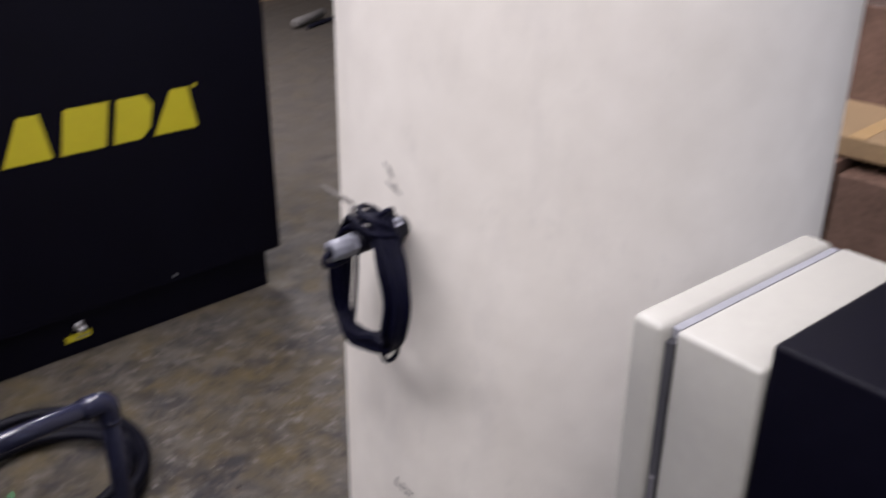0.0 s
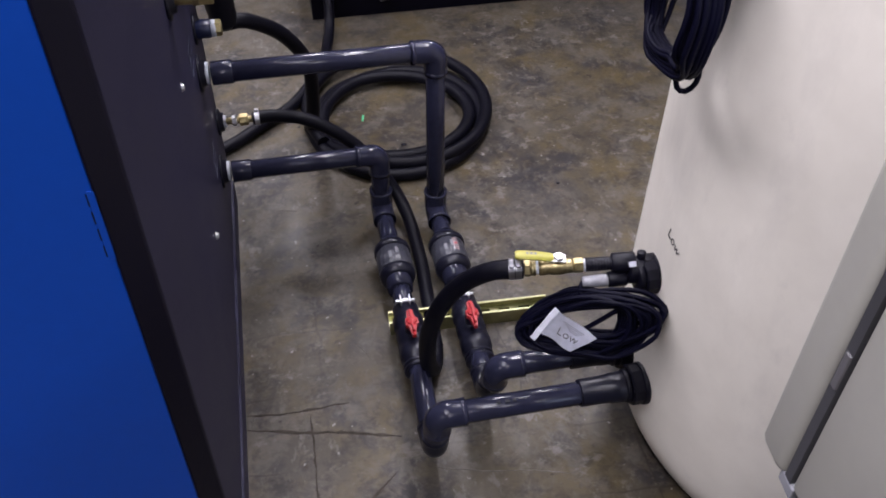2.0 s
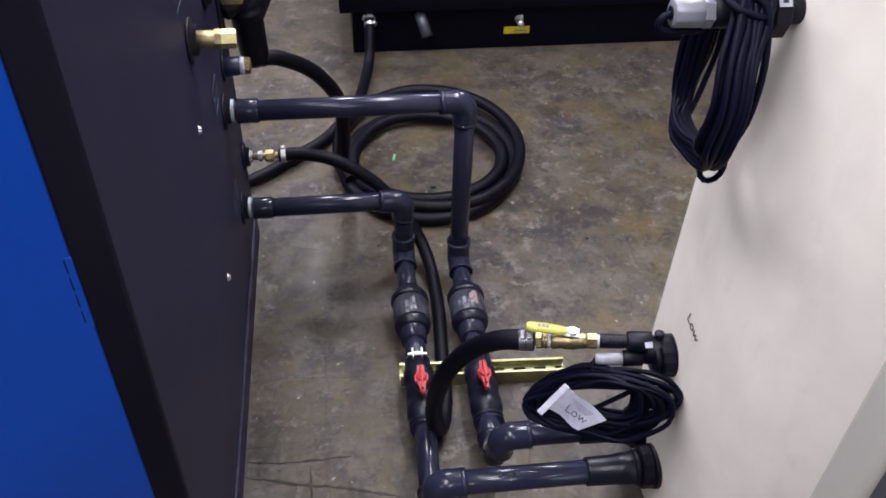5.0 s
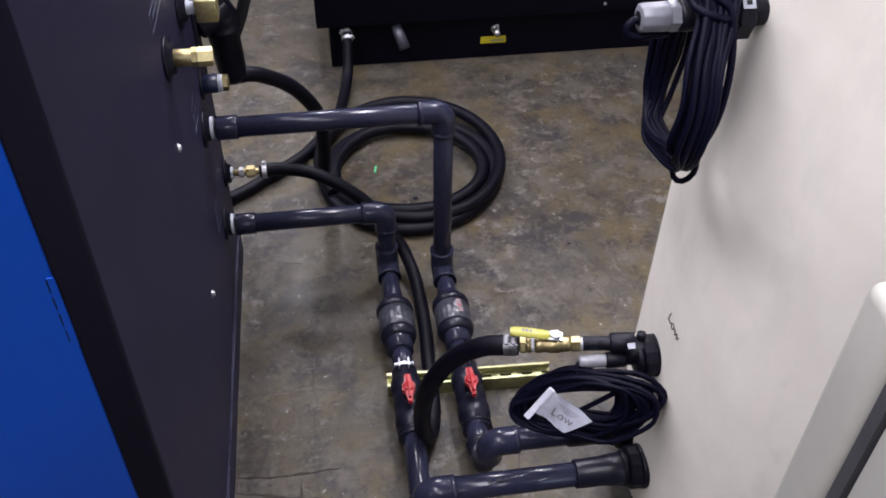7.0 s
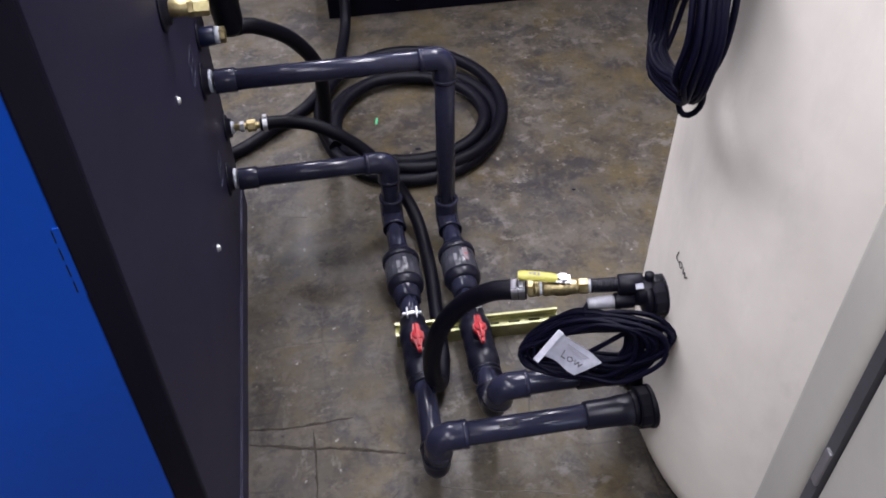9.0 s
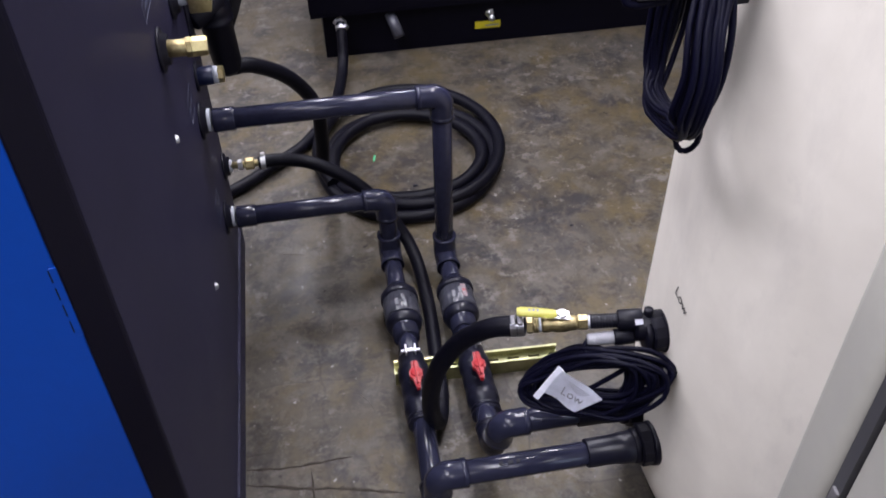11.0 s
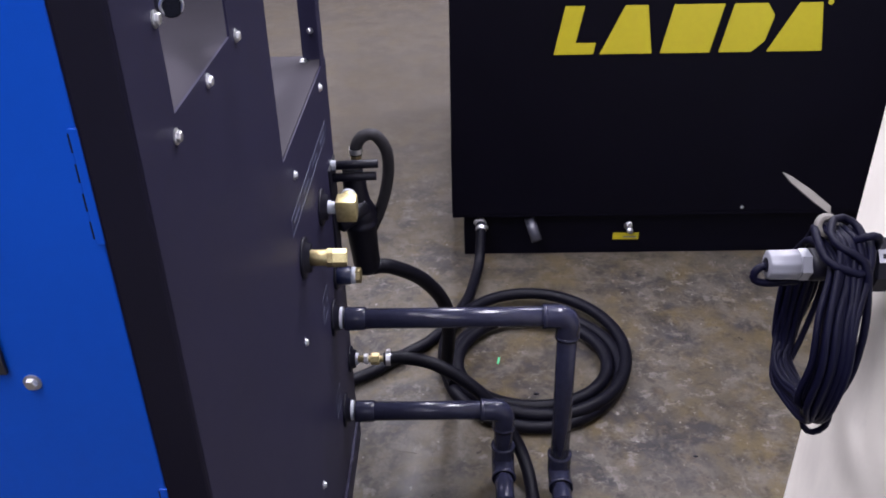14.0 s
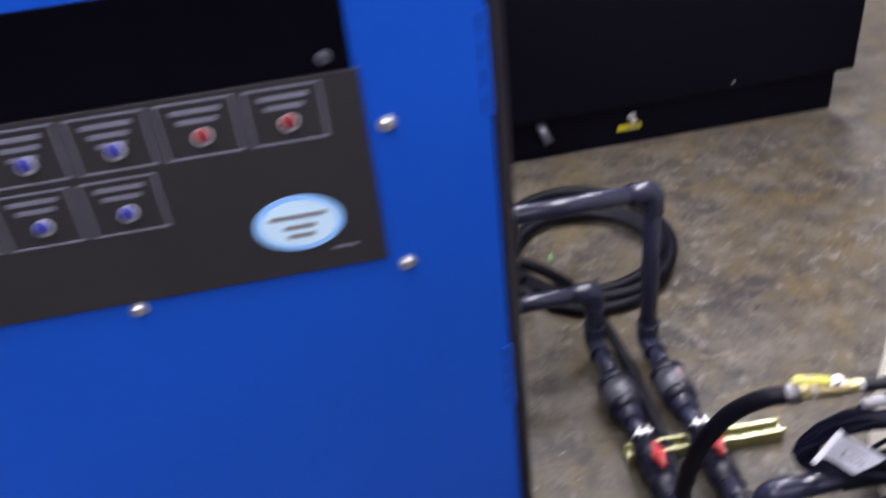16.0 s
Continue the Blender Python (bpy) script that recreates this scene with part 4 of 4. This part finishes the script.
clamp_band(hose_b, (0.386, 2.792, 0.138), (0, -1, -0.6), 0.0192, 0.6)
clamp_band(hose_b, (0.386, 2.812, 0.147), (0, -1, -0.2), 0.0192, 2.6)

# ---- strainer with its looped hose, beside the machine ----
strainer = thing("water_filter", "black plastic inline filter with a looped hose and bolts", "filter")
part("bowl", lathe((0.068, 1.873, 0.545), (0.050, 1.866, 0.814), [(0, 0.026), (0.012, 0.034), (0.135, 0.038), (0.138, 0.043), (0.150, 0.044), (0.152, 0.040), (0.164, 0.0435), (0.180, 0.0425), (0.205, 0.032), (0.235, 0.029), (0.262, 0.028), (0.294, 0.024), (0.302, 0.016)], 28), BLKPL, strainer, "", 40)
part("inlet", rod((0.010, 1.815, 0.714), (0.074, 1.862, 0.742), 0.026), BLKPL, strainer, "", 40)
part("outlet_barb", rod((0.058, 1.862, 0.842), (0.062, 1.858, 0.892), 0.0125), BRASS, strainer, "", 40)
part("loop_hose", tube([(0.060, 1.858, 0.879), (0.063, 1.857, 0.901), (0.079, 1.860, 0.923), (0.107, 1.864, 0.925), (0.131, 1.870, 0.887), (0.134, 1.882, 0.827), (0.124, 1.885, 0.766), (0.106, 1.885, 0.710), (0.087, 1.886, 0.667), (0.073, 1.883, 0.636)], 0.0145, 16), GREYRUBBER, strainer, "", 60)
clamp_band(strainer, (0.061, 1.858, 0.888), (0, 0, 1), 0.0146, -1.8)
part("bolt", rod((0.006, 1.797, 0.879), (0.118, 1.799, 0.882), 0.0105), BLKPL, strainer, "", 40)
part("bolt", rod((0.006, 1.792, 0.850), (0.113, 1.794, 0.853), 0.0105), BLKPL, strainer, "", 40)
part("thread_tape", rod((0.008, 1.797, 0.879), (0.021, 1.797, 0.8795), 0.0118), TAPE, strainer)
part("mount_plate", box(0.004, 0.012, 1.756, 1.846, 0.68, 0.885, 0.002), BLKPL, strainer)

# ---- coiled cords ----


def cord_coil(name, label, loops, r, seed):
    rng = random.Random(seed)
    c = thing(name, label, "cable")
    for pts in loops(rng):
        part("cord_loop", tube(pts, r, 10, 0.012, closed=True), CORD, c, "", 60)
    return c


def upper_loops(rng):
    """Oval loops hung over the port's pipe stub, spread along it at the top, bunched towards a round foot."""
    out = []
    for k in range(26):
        f = (k * 7 % 26 + 0.5) / 26 - 0.5
        x = 0.751 + 0.042 * f + 0.003 * rng.uniform(-1, 1)
        z = 1.214 + 0.022 * rng.random()
        grow = rng.uniform(-1, 1)
        yf, yb, zb = 0.746 - 0.012 * grow, 0.926 + 0.016 * rng.uniform(-1, 1), 1.010 - 0.012 * grow
        xf, xb = 0.728 + 0.034 * f + 0.009 * rng.uniform(-1, 1), 0.752 + 0.032 * f + 0.006 * rng.uniform(-1, 1)
        xm = 0.732 + 0.012 * rng.uniform(-1, 1)
        out.append([(x, 0.850, z), (x + 0.003, 0.815, z - 0.008), (xf + 0.006, yf + 0.022, 1.172), (xf, yf, 1.120), (xf - 0.005, yf + 0.003, 1.062), (xm - 0.002, yf + 0.022, 1.026),
                    (xm, yf + 0.050, zb + 0.007), (xm - 0.001, 0.842, zb - 0.006), (xm - 0.003, 0.880, zb - 0.003), (xb * 0.55 + xm * 0.45 - 0.002, yb - 0.010, 1.034), (xb - 0.002, yb, 1.095), (xb, yb - 0.004, 1.150), (x - 0.002, 0.884, z - 0.012)])
    out.append([(0.740, 0.777, 1.060), (0.754, 0.778, 1.024), (0.757, 0.784, 0.993), (0.747, 0.790, 0.977), (0.735, 0.794, 0.983), (0.729, 0.794, 1.014), (0.732, 0.784, 1.050)])
    return out


coil1 = cord_coil("cable_bundle", "coiled black float-switch cord hanging from a tank fitting", upper_loops, 0.0041, 4)
part("cord_wrap", tube([(0.734, 0.826, 1.236), (0.762, 0.800, 1.224), (0.766, 0.784, 1.192), (0.765, 0.768, 1.145), (0.758, 0.760, 1.090), (0.744, 0.766, 1.040), (0.738, 0.788, 1.008), (0.748, 0.815, 0.985), (0.752, 0.812, 1.03), (0.766, 0.800, 1.13), (0.774, 0.832, 1.222), (0.770, 0.866, 1.240), (0.745, 0.862, 1.246)], 0.0048, 10, closed=True), CORD, coil1, "", 60)
part("cord_wrap", tube([(0.722, 0.812, 1.222), (0.742, 0.796, 1.216), (0.766, 0.796, 1.212), (0.778, 0.830, 1.232), (0.768, 0.878, 1.222), (0.740, 0.885, 1.220), (0.722, 0.855, 1.236)], 0.0048, 10, closed=True), CORD, coil1, "", 60)
part("cord_wrap", tube([(0.762, 0.830, 1.236), (0.776, 0.822, 1.246), (0.786, 0.826, 1.238), (0.786, 0.836, 1.220), (0.774, 0.842, 1.214), (0.762, 0.840, 1.222)], 0.0048, 10, closed=True), CORD, coil1, "", 60)
tagm = Matrix.Translation((0.718, 0.886, 1.270)) @ Matrix.Rotation(radians(38), 4, "Y") @ Matrix.Rotation(radians(28), 4, "X")
tag_bm = sheet([(-0.044, 0.0), (-0.030, -0.006), (0.010, -0.0085), (0.040, -0.007), (0.040, 0.006), (0.005, 0.0075), (-0.030, 0.004)], "z", -0.0006, 0.0012)
bmesh.ops.transform(tag_bm, matrix=tagm, verts=tag_bm.verts)
part("paper_tag", tag_bm, OLDTAG, coil1, "worn grey wrap-around paper tag")
part("tag_loop", tube(arc_pts((0.738, 0.862, 1.238), (1, 0, 0), (0, 0.5, 0.86), 0.010, 0.010, 0, 6.0, 10), 0.0050, 8), OLDTAG, coil1)
plug = thing("cable_gland", "pale grey gland with a hexagon nut on the tank's upper port", "cable gland")
GY, GZ = 0.850, 1.191
part("gland_body", ribbed((0.671, GY, GZ), (1, GY, GZ), [(0, 0.0150), (0.002, 0.0172), (0.035, 0.0178), (0.037, 0.0168)], 10, 0.0010), GREYPL, plug, "", 30)
part("gland_bore", lathe((0.6705, GY, GZ), (0, GY, GZ), [(0, 0.009), (0.0008, 0.009)], 18), BLKPL, plug)
part("hex_nut", lathe((0.707, GY, GZ), (1, GY, GZ), [(0, 0.0172), (0.002, 0.0194), (0.013, 0.0194), (0.015, 0.0172)], flat=6), GREYPL, plug)
part("pipe_stub", rod((0.720, GY, GZ), (0.815, GY, GZ), 0.020), BLKPL, plug, "", 40)
part("cord_tail", tube([(0.674, GY, 1.189), (0.665, GY, 1.188), (0.658, 0.849, 1.181), (0.659, 0.848, 1.171), (0.672, 0.847, 1.167), (0.690, 0.848, 1.167), (0.712, 0.850, 1.168)], 0.0050, 10), CORD, plug, "", 60)
lab = Matrix.Translation((0.799, 0.8275, 1.2150)) @ Matrix.Rotation(radians(45), 4, "X")
part("label", box(-0.008, 0.008, -0.008, 0.008, 0, 0.001, m=lab), WHITE, plug)
part("print_bar", box(-0.0035, 0.0035, -0.0035, 0.0025, 0.0009, 0.0014, m=lab), INK, plug)


COIL = Vector((0.6955, 0.860, 0.423))
CU, CV = Vector((0.123, -0.058, 0.057)).normalized(), Vector((0, 0.4, 0.92)).normalized()
CW = CU.cross(CV)


def lower_loops(rng):
    """A flattened ring of cord leaning on the pipes, its loops bunched above and below an open middle."""
    out = []
    for k in range(26):
        ru = 0.143 - 0.050 * rng.random()
        top, foot = 0.036 + 0.042 * rng.random(), 0.024 + 0.056 * rng.random() ** 0.8
        c = COIL + CU * (0.141 - ru) * rng.uniform(-1.0, 0.25) + CW * 0.017 * rng.uniform(-1, 1)
        lean, turn = 0.14 * rng.uniform(-1, 1), rng.uniform(0, 6.28)
        loop = []
        for j in range(16):
            a = 2 * math.pi * j / 16
            rv = top if math.sin(a) > 0 else foot
            squeeze = 0.72 + 0.28 * math.cos(a / 2 - 0.4) ** 2 if math.cos(a) < 0 else 1.0
            loop.append(c + ru * math.cos(a) * CU + rv * squeeze * math.sin(a) * CV + CW * (0.009 * math.sin(a + turn) + lean * rv * math.sin(a))
                        + (CU * rng.uniform(-1, 1) + CV * rng.uniform(-1, 1)) * 0.0028)
        out.append(loop)
    return out


coil2 = cord_coil("cable_bundle", "coiled black cable with a white paper tag, resting on the pipes", lower_loops, 0.0044, 9)
part("cord_tail", tube([(0.694, 0.905, 0.488), (0.687, 0.900, 0.481), (0.686, 0.891, 0.472), (0.700, 0.880, 0.468), (0.740, 0.862, 0.470), (0.790, 0.838, 0.466)], 0.0048, 10), CORD, coil2, "", 60)
part("cord_tail", tube([COIL + CU * a + CV * b + CW * 0.004 for a, b in ((-0.085, -0.048), (-0.020, -0.018), (0.040, 0.012), (0.090, 0.040))], 0.0047, 10), CORD, coil2, "", 60)
EX, EN = Vector((0.719, -0.620, -0.314)), Vector((-0.525, -0.780, 0.339))
tg = Matrix.Translation((0.6409, 0.8805, 0.4463)) @ Matrix((EX, EN.cross(EX), EN)).transposed().to_4x4()
tag_bm = bmesh.new()
grid = []
for i in range(9):
    f = i / 8
    grid.append([tag_bm.verts.new((-0.002 * g + 0.0887 * f - 0.024 * f * g, -0.061 * g + 0.004 * f * g, 0.0030 * math.sin(i * 0.9 + g * 2.2) + 0.005 * f * f)) for g in (0, 0.25, 0.5, 0.75, 1)])
for i in range(8):
    for j in range(4):
        tag_bm.faces.new((grid[i][j], grid[i][j + 1], grid[i + 1][j + 1], grid[i + 1][j]))
bmesh.ops.solidify(tag_bm, geom=tag_bm.faces[:], thickness=0.0008)
bmesh.ops.transform(tag_bm, matrix=tg, verts=tag_bm.verts)
bmesh.ops.recalc_face_normals(tag_bm, faces=tag_bm.faces)
tagp = part("paper_tag", tag_bm, TAGPAPER, coil2, "creased white paper tag marked Low", 30)
writing("Low", 0.025, INK, tg @ Matrix.Translation((0.042, -0.031, 0.0068)) @ Matrix.Rotation(radians(4), 4, "Z"), tagp, "handwriting")
for k in range(4):
    part("print_bar", box(0.020 + 0.006 * k, 0.066 - 0.003 * k, -0.0105 - 0.0036 * k, -0.0092 - 0.0036 * k, 0.0046, 0.0052, m=tg), FAINTINK, tagp)
part("tag_fold", box(-0.0085, 0.0035, -0.080, 0.004, 0.003, 0.007, 0.0012, m=tg @ Matrix.Rotation(radians(-5), 4, "Z")), TAGPAPER, tagp)

# ---- the black cabinet behind ----
cab = thing("black_cabinet", "large black steel machine cabinet with a bold yellow decal", "cabinet")
BX0, BX1, BY, BZ = 0.280, 1.840, 2.810, 0.188
part("housing", box(BX0, BX1, BY, 4.40, BZ, 1.50, 0.004), SATIN, cab)
part("plinth", box(0.325, 1.780, BY + 0.030, 4.36, 0, BZ - 0.001, 0.003), SATIN, cab)
part("drip_edge", box(BX0 + 0.002, BX1 - 0.002, BY + 0.001, BY + 0.012, BZ - 0.012, BZ + 0.002), SATIN, cab)
LH, LZ, SL = 0.161, 0.789, 0.20


def decal(outline):
    """A plain yellow shape leaning to the right, from outline in (metres along, height share)."""
    bm = sheet([(0.625 + 1.018 * u + SL * LH * v, LZ + LH * v) for u, v in outline], "y", BY - 0.0012, 0.0011)
    part("decal_shape", bm, LOGO, cab, "plain yellow decal shape")


decal([(0, 0), (0.128, 0), (0.128, 0.24), (0.062, 0.24), (0.062, 1), (0, 1)])
decal([(0.150, 0), (0.318, 0), (0.262, 1), (0.190, 1)])
decal([(0.345, 0), (0.505, 0), (0.505, 1), (0.345, 1)])
decal([(0.535, 0), (0.640, 0), (0.672, 0.22), (0.675, 0.75), (0.640, 1), (0.535, 1)])
decal([(0.690, 0), (0.868, 0), (0.812, 1), (0.740, 1)])
part("decal_ring", lathe((1.509, BY - 0.0002, 0.950), (1.509, BY - 1, 0.950), [(0, 0.009), (0.0008, 0.009)], 20), LOGO, cab)
part("warning_label", box(0.882, 0.978, BY + 0.0285, BY + 0.0298, 0.058, 0.086), LOGO, cab, "small yellow label with print")
part("print_bar", box(0.920, 0.971, BY + 0.0279, BY + 0.0286, 0.066, 0.072), GREYINK, cab)
cock = part("drain_cock", lathe((0.936, BY + 0.031, 0.116), (0.936, BY - 1, 0.112), [(0, 0.016), (0.004, 0.016), (0.005, 0.009), (0.030, 0.009), (0.033, 0.012), (0.045, 0.011)], 18), STEEL, cab, "small chrome drain cock", 40)
part("cock_handle", box(0.931, 0.941, BY - 0.008, BY - 0.002, 0.118, 0.150, 0.002), STEEL, cock)
part("outlet_boss", rod((0.386, BY + 0.032, 0.149), (0.386, BY + 0.004, 0.149), 0.014), BRASS, cab, "", 40)
part("pipe_stub", lathe((0.566, BY + 0.032, 0.155), (0.592, BY - 0.025, 0.088), [(0, 0.020), (0.092, 0.020), (0.092, 0.016), (0.086, 0.015)], 24), VALVE, cab, "short grey pipe stub", 40)
part("rivet", rod((1.336, BY + 0.0002, 0.205), (1.336, BY - 0.003, 0.205), 0.006), STEEL, cab)

# ---- enclosure on the dark cabinet beside the camera ----
EM = Matrix.Translation((0.5515, 0.1845, 0)) @ Matrix.Rotation(radians(-4.6), 4, "Z")
encl = thing("electrical_enclosure", "cream fibreglass enclosure with a deep lid, fixed to a black cabinet", "enclosure")
part("lid", box(-0.004, 0.312, -0.036, 0.004, 1.056, 1.392, 0.009, 3, m=EM), CREAM, encl, "", 40)
# dark plate standing in for the shadow inside the lid gap
part("gap_light_shade", box(0.001, 0.306, -0.0455, -0.0363, 1.060, 1.376, m=EM), GAPSHADE, encl)
# paler strip: the gasket's top edge with the light on it painted in
part("lit_gasket_top", box(0.010, 0.304, -0.0455, -0.0365, 1.3765, 1.3885, m=EM), LITGREY, encl)
part("body", box(0.002, 0.310, -0.140, -0.0458, 1.057, 1.391, 0.006, 3, m=EM), CREAM, encl, "", 40)
part("latch", box(-0.001, 0.010, -0.0452, -0.0385, 1.180, 1.216, 0.001, m=EM), GREYLATCH, encl, "grey latch tongue in the lid gap")
part("hinge", box(0.001, 0.016, -0.052, -0.030, 1.046, 1.060, 0.002, m=EM), LITGREY, encl, "dark hinge knuckle")
part("hinge_pin", rod(EM @ Vector((0.16, -0.044, 1.382)), EM @ Vector((0.20, -0.044, 1.382)), 0.005), DULLSTEEL, encl)
dark = thing("dark_cabinet", "black-painted steel cabinet standing on the floor", "cabinet")
part("housing", box(0.006, 0.42, -0.62, -0.141, 0.03, 1.420, 0.006, 3, m=EM), SATIN, dark, "", 40)
part("plinth", box(0.02, 0.40, -0.60, -0.15, 0, 0.032, m=EM), SATIN, dark)

# ---- wrapped boxes behind the tank, and things far off on the floor ----
pallet = thing("pallet", "wooden pallet under wrapped cartons", "pallet")
for k in range(5):
    part("deck_board", box(2.45, 3.45, 0.30 + 0.19 * k, 0.44 + 0.19 * k, 0.10, 0.122, 0.002), WOOD, pallet)
for k in range(3):
    part("bearer", box(2.45 + 0.46 * k, 2.53 + 0.46 * k, 0.30, 1.20, 0.0, 0.10, 0.002), WOOD, pallet)


def carton(x0, x1, y0, y1, z0, z1, mat, label):
    c = thing("cardboard_box", label, "box", "wrapped cartons")
    part("carton", box(x0, x1, y0, y1, z0, z1, 0.006), mat, c)
    part("tape_strip", box(x0 - 0.001, x1 + 0.001, (y0 + y1) / 2 - 0.025, (y0 + y1) / 2 + 0.025, z1 - 0.001, z1 + 0.001), TAPEB, c)


carton(2.50, 2.95, 0.36, 0.76, 0.123, 0.56, FILM, "brown carton under glossy stretch film on a pallet")
carton(2.50, 2.95, 0.77, 1.17, 0.123, 0.56, FILM, "brown carton under glossy stretch film on a pallet")
carton(2.50, 2.95, 0.36, 0.76, 0.565, 0.90, FILM, "brown carton under glossy stretch film, upper layer")
carton(2.50, 2.95, 0.77, 1.17, 0.565, 0.93, FILM, "brown carton under glossy stretch film, upper layer")
carton(2.56, 3.02, 0.40, 1.10, 0.935, 1.00, CARD, "flat tan carton with brown tape on the stack")
carton(2.98, 3.42, 0.36, 1.17, 0.123, 1.32, FILM, "tall brown carton under stretch film on the same pallet")
bundle = thing("wrapped_bundle", "grey wrapped bundle with a dark bar, lying on the floor", "bundle")
part("wrap", rod((5.20, 7.45, 0.06), (5.75, 7.72, 0.07), 0.045), OLDTAG, bundle, "", 40)
part("bar", rod((5.30, 7.36, 0.02), (6.25, 7.78, 0.03), 0.022), BLKPL, bundle, "", 40)
beam = thing("timber_beam", "dark timber lying far off on the floor", "timber")
part("beam", box(5.2, 8.2, 9.1, 9.3, 0, 0.12, 0.006), WOOD, beam)
scrap = thing("floor_scrap", "small dark and white scrap on the far floor", "scrap")
part("scrap_body", box(0.06, 0.24, 6.38, 6.56, 0, 0.09, 0.02), BLKPL, scrap)
part("scrap_label", box(0.20, 0.245, 6.372, 6.378, 0.01, 0.05), WHITE, scrap)
green_bit = thing("plastic_scrap", "thin green plastic sliver lying on the floor", "scrap")
part("sliver", box(-0.003, 0.003, -0.016, 0.016, 0, 0.002, m=pose(0.424, 2.186, 0.0, 0, 0, -12)), GREEN, green_bit)
crumb_rng = random.Random(3)
for k in range(7):
    crumb = thing("floor_crumb", "small dark crumb of dirt on the floor", "debris", "floor crumbs")
    r0 = crumb_rng.uniform(0.004, 0.008)
    bm = bmesh.new()
    bmesh.ops.create_icosphere(bm, subdivisions=1, radius=r0, matrix=Matrix.Translation((crumb_rng.uniform(0.15, 0.95), crumb_rng.uniform(1.0, 2.6), r0 * 0.3)) @ Matrix.Diagonal((1.4, 0.9, 0.4, 1)))
    part("crumb", bm, BLKPL, crumb)
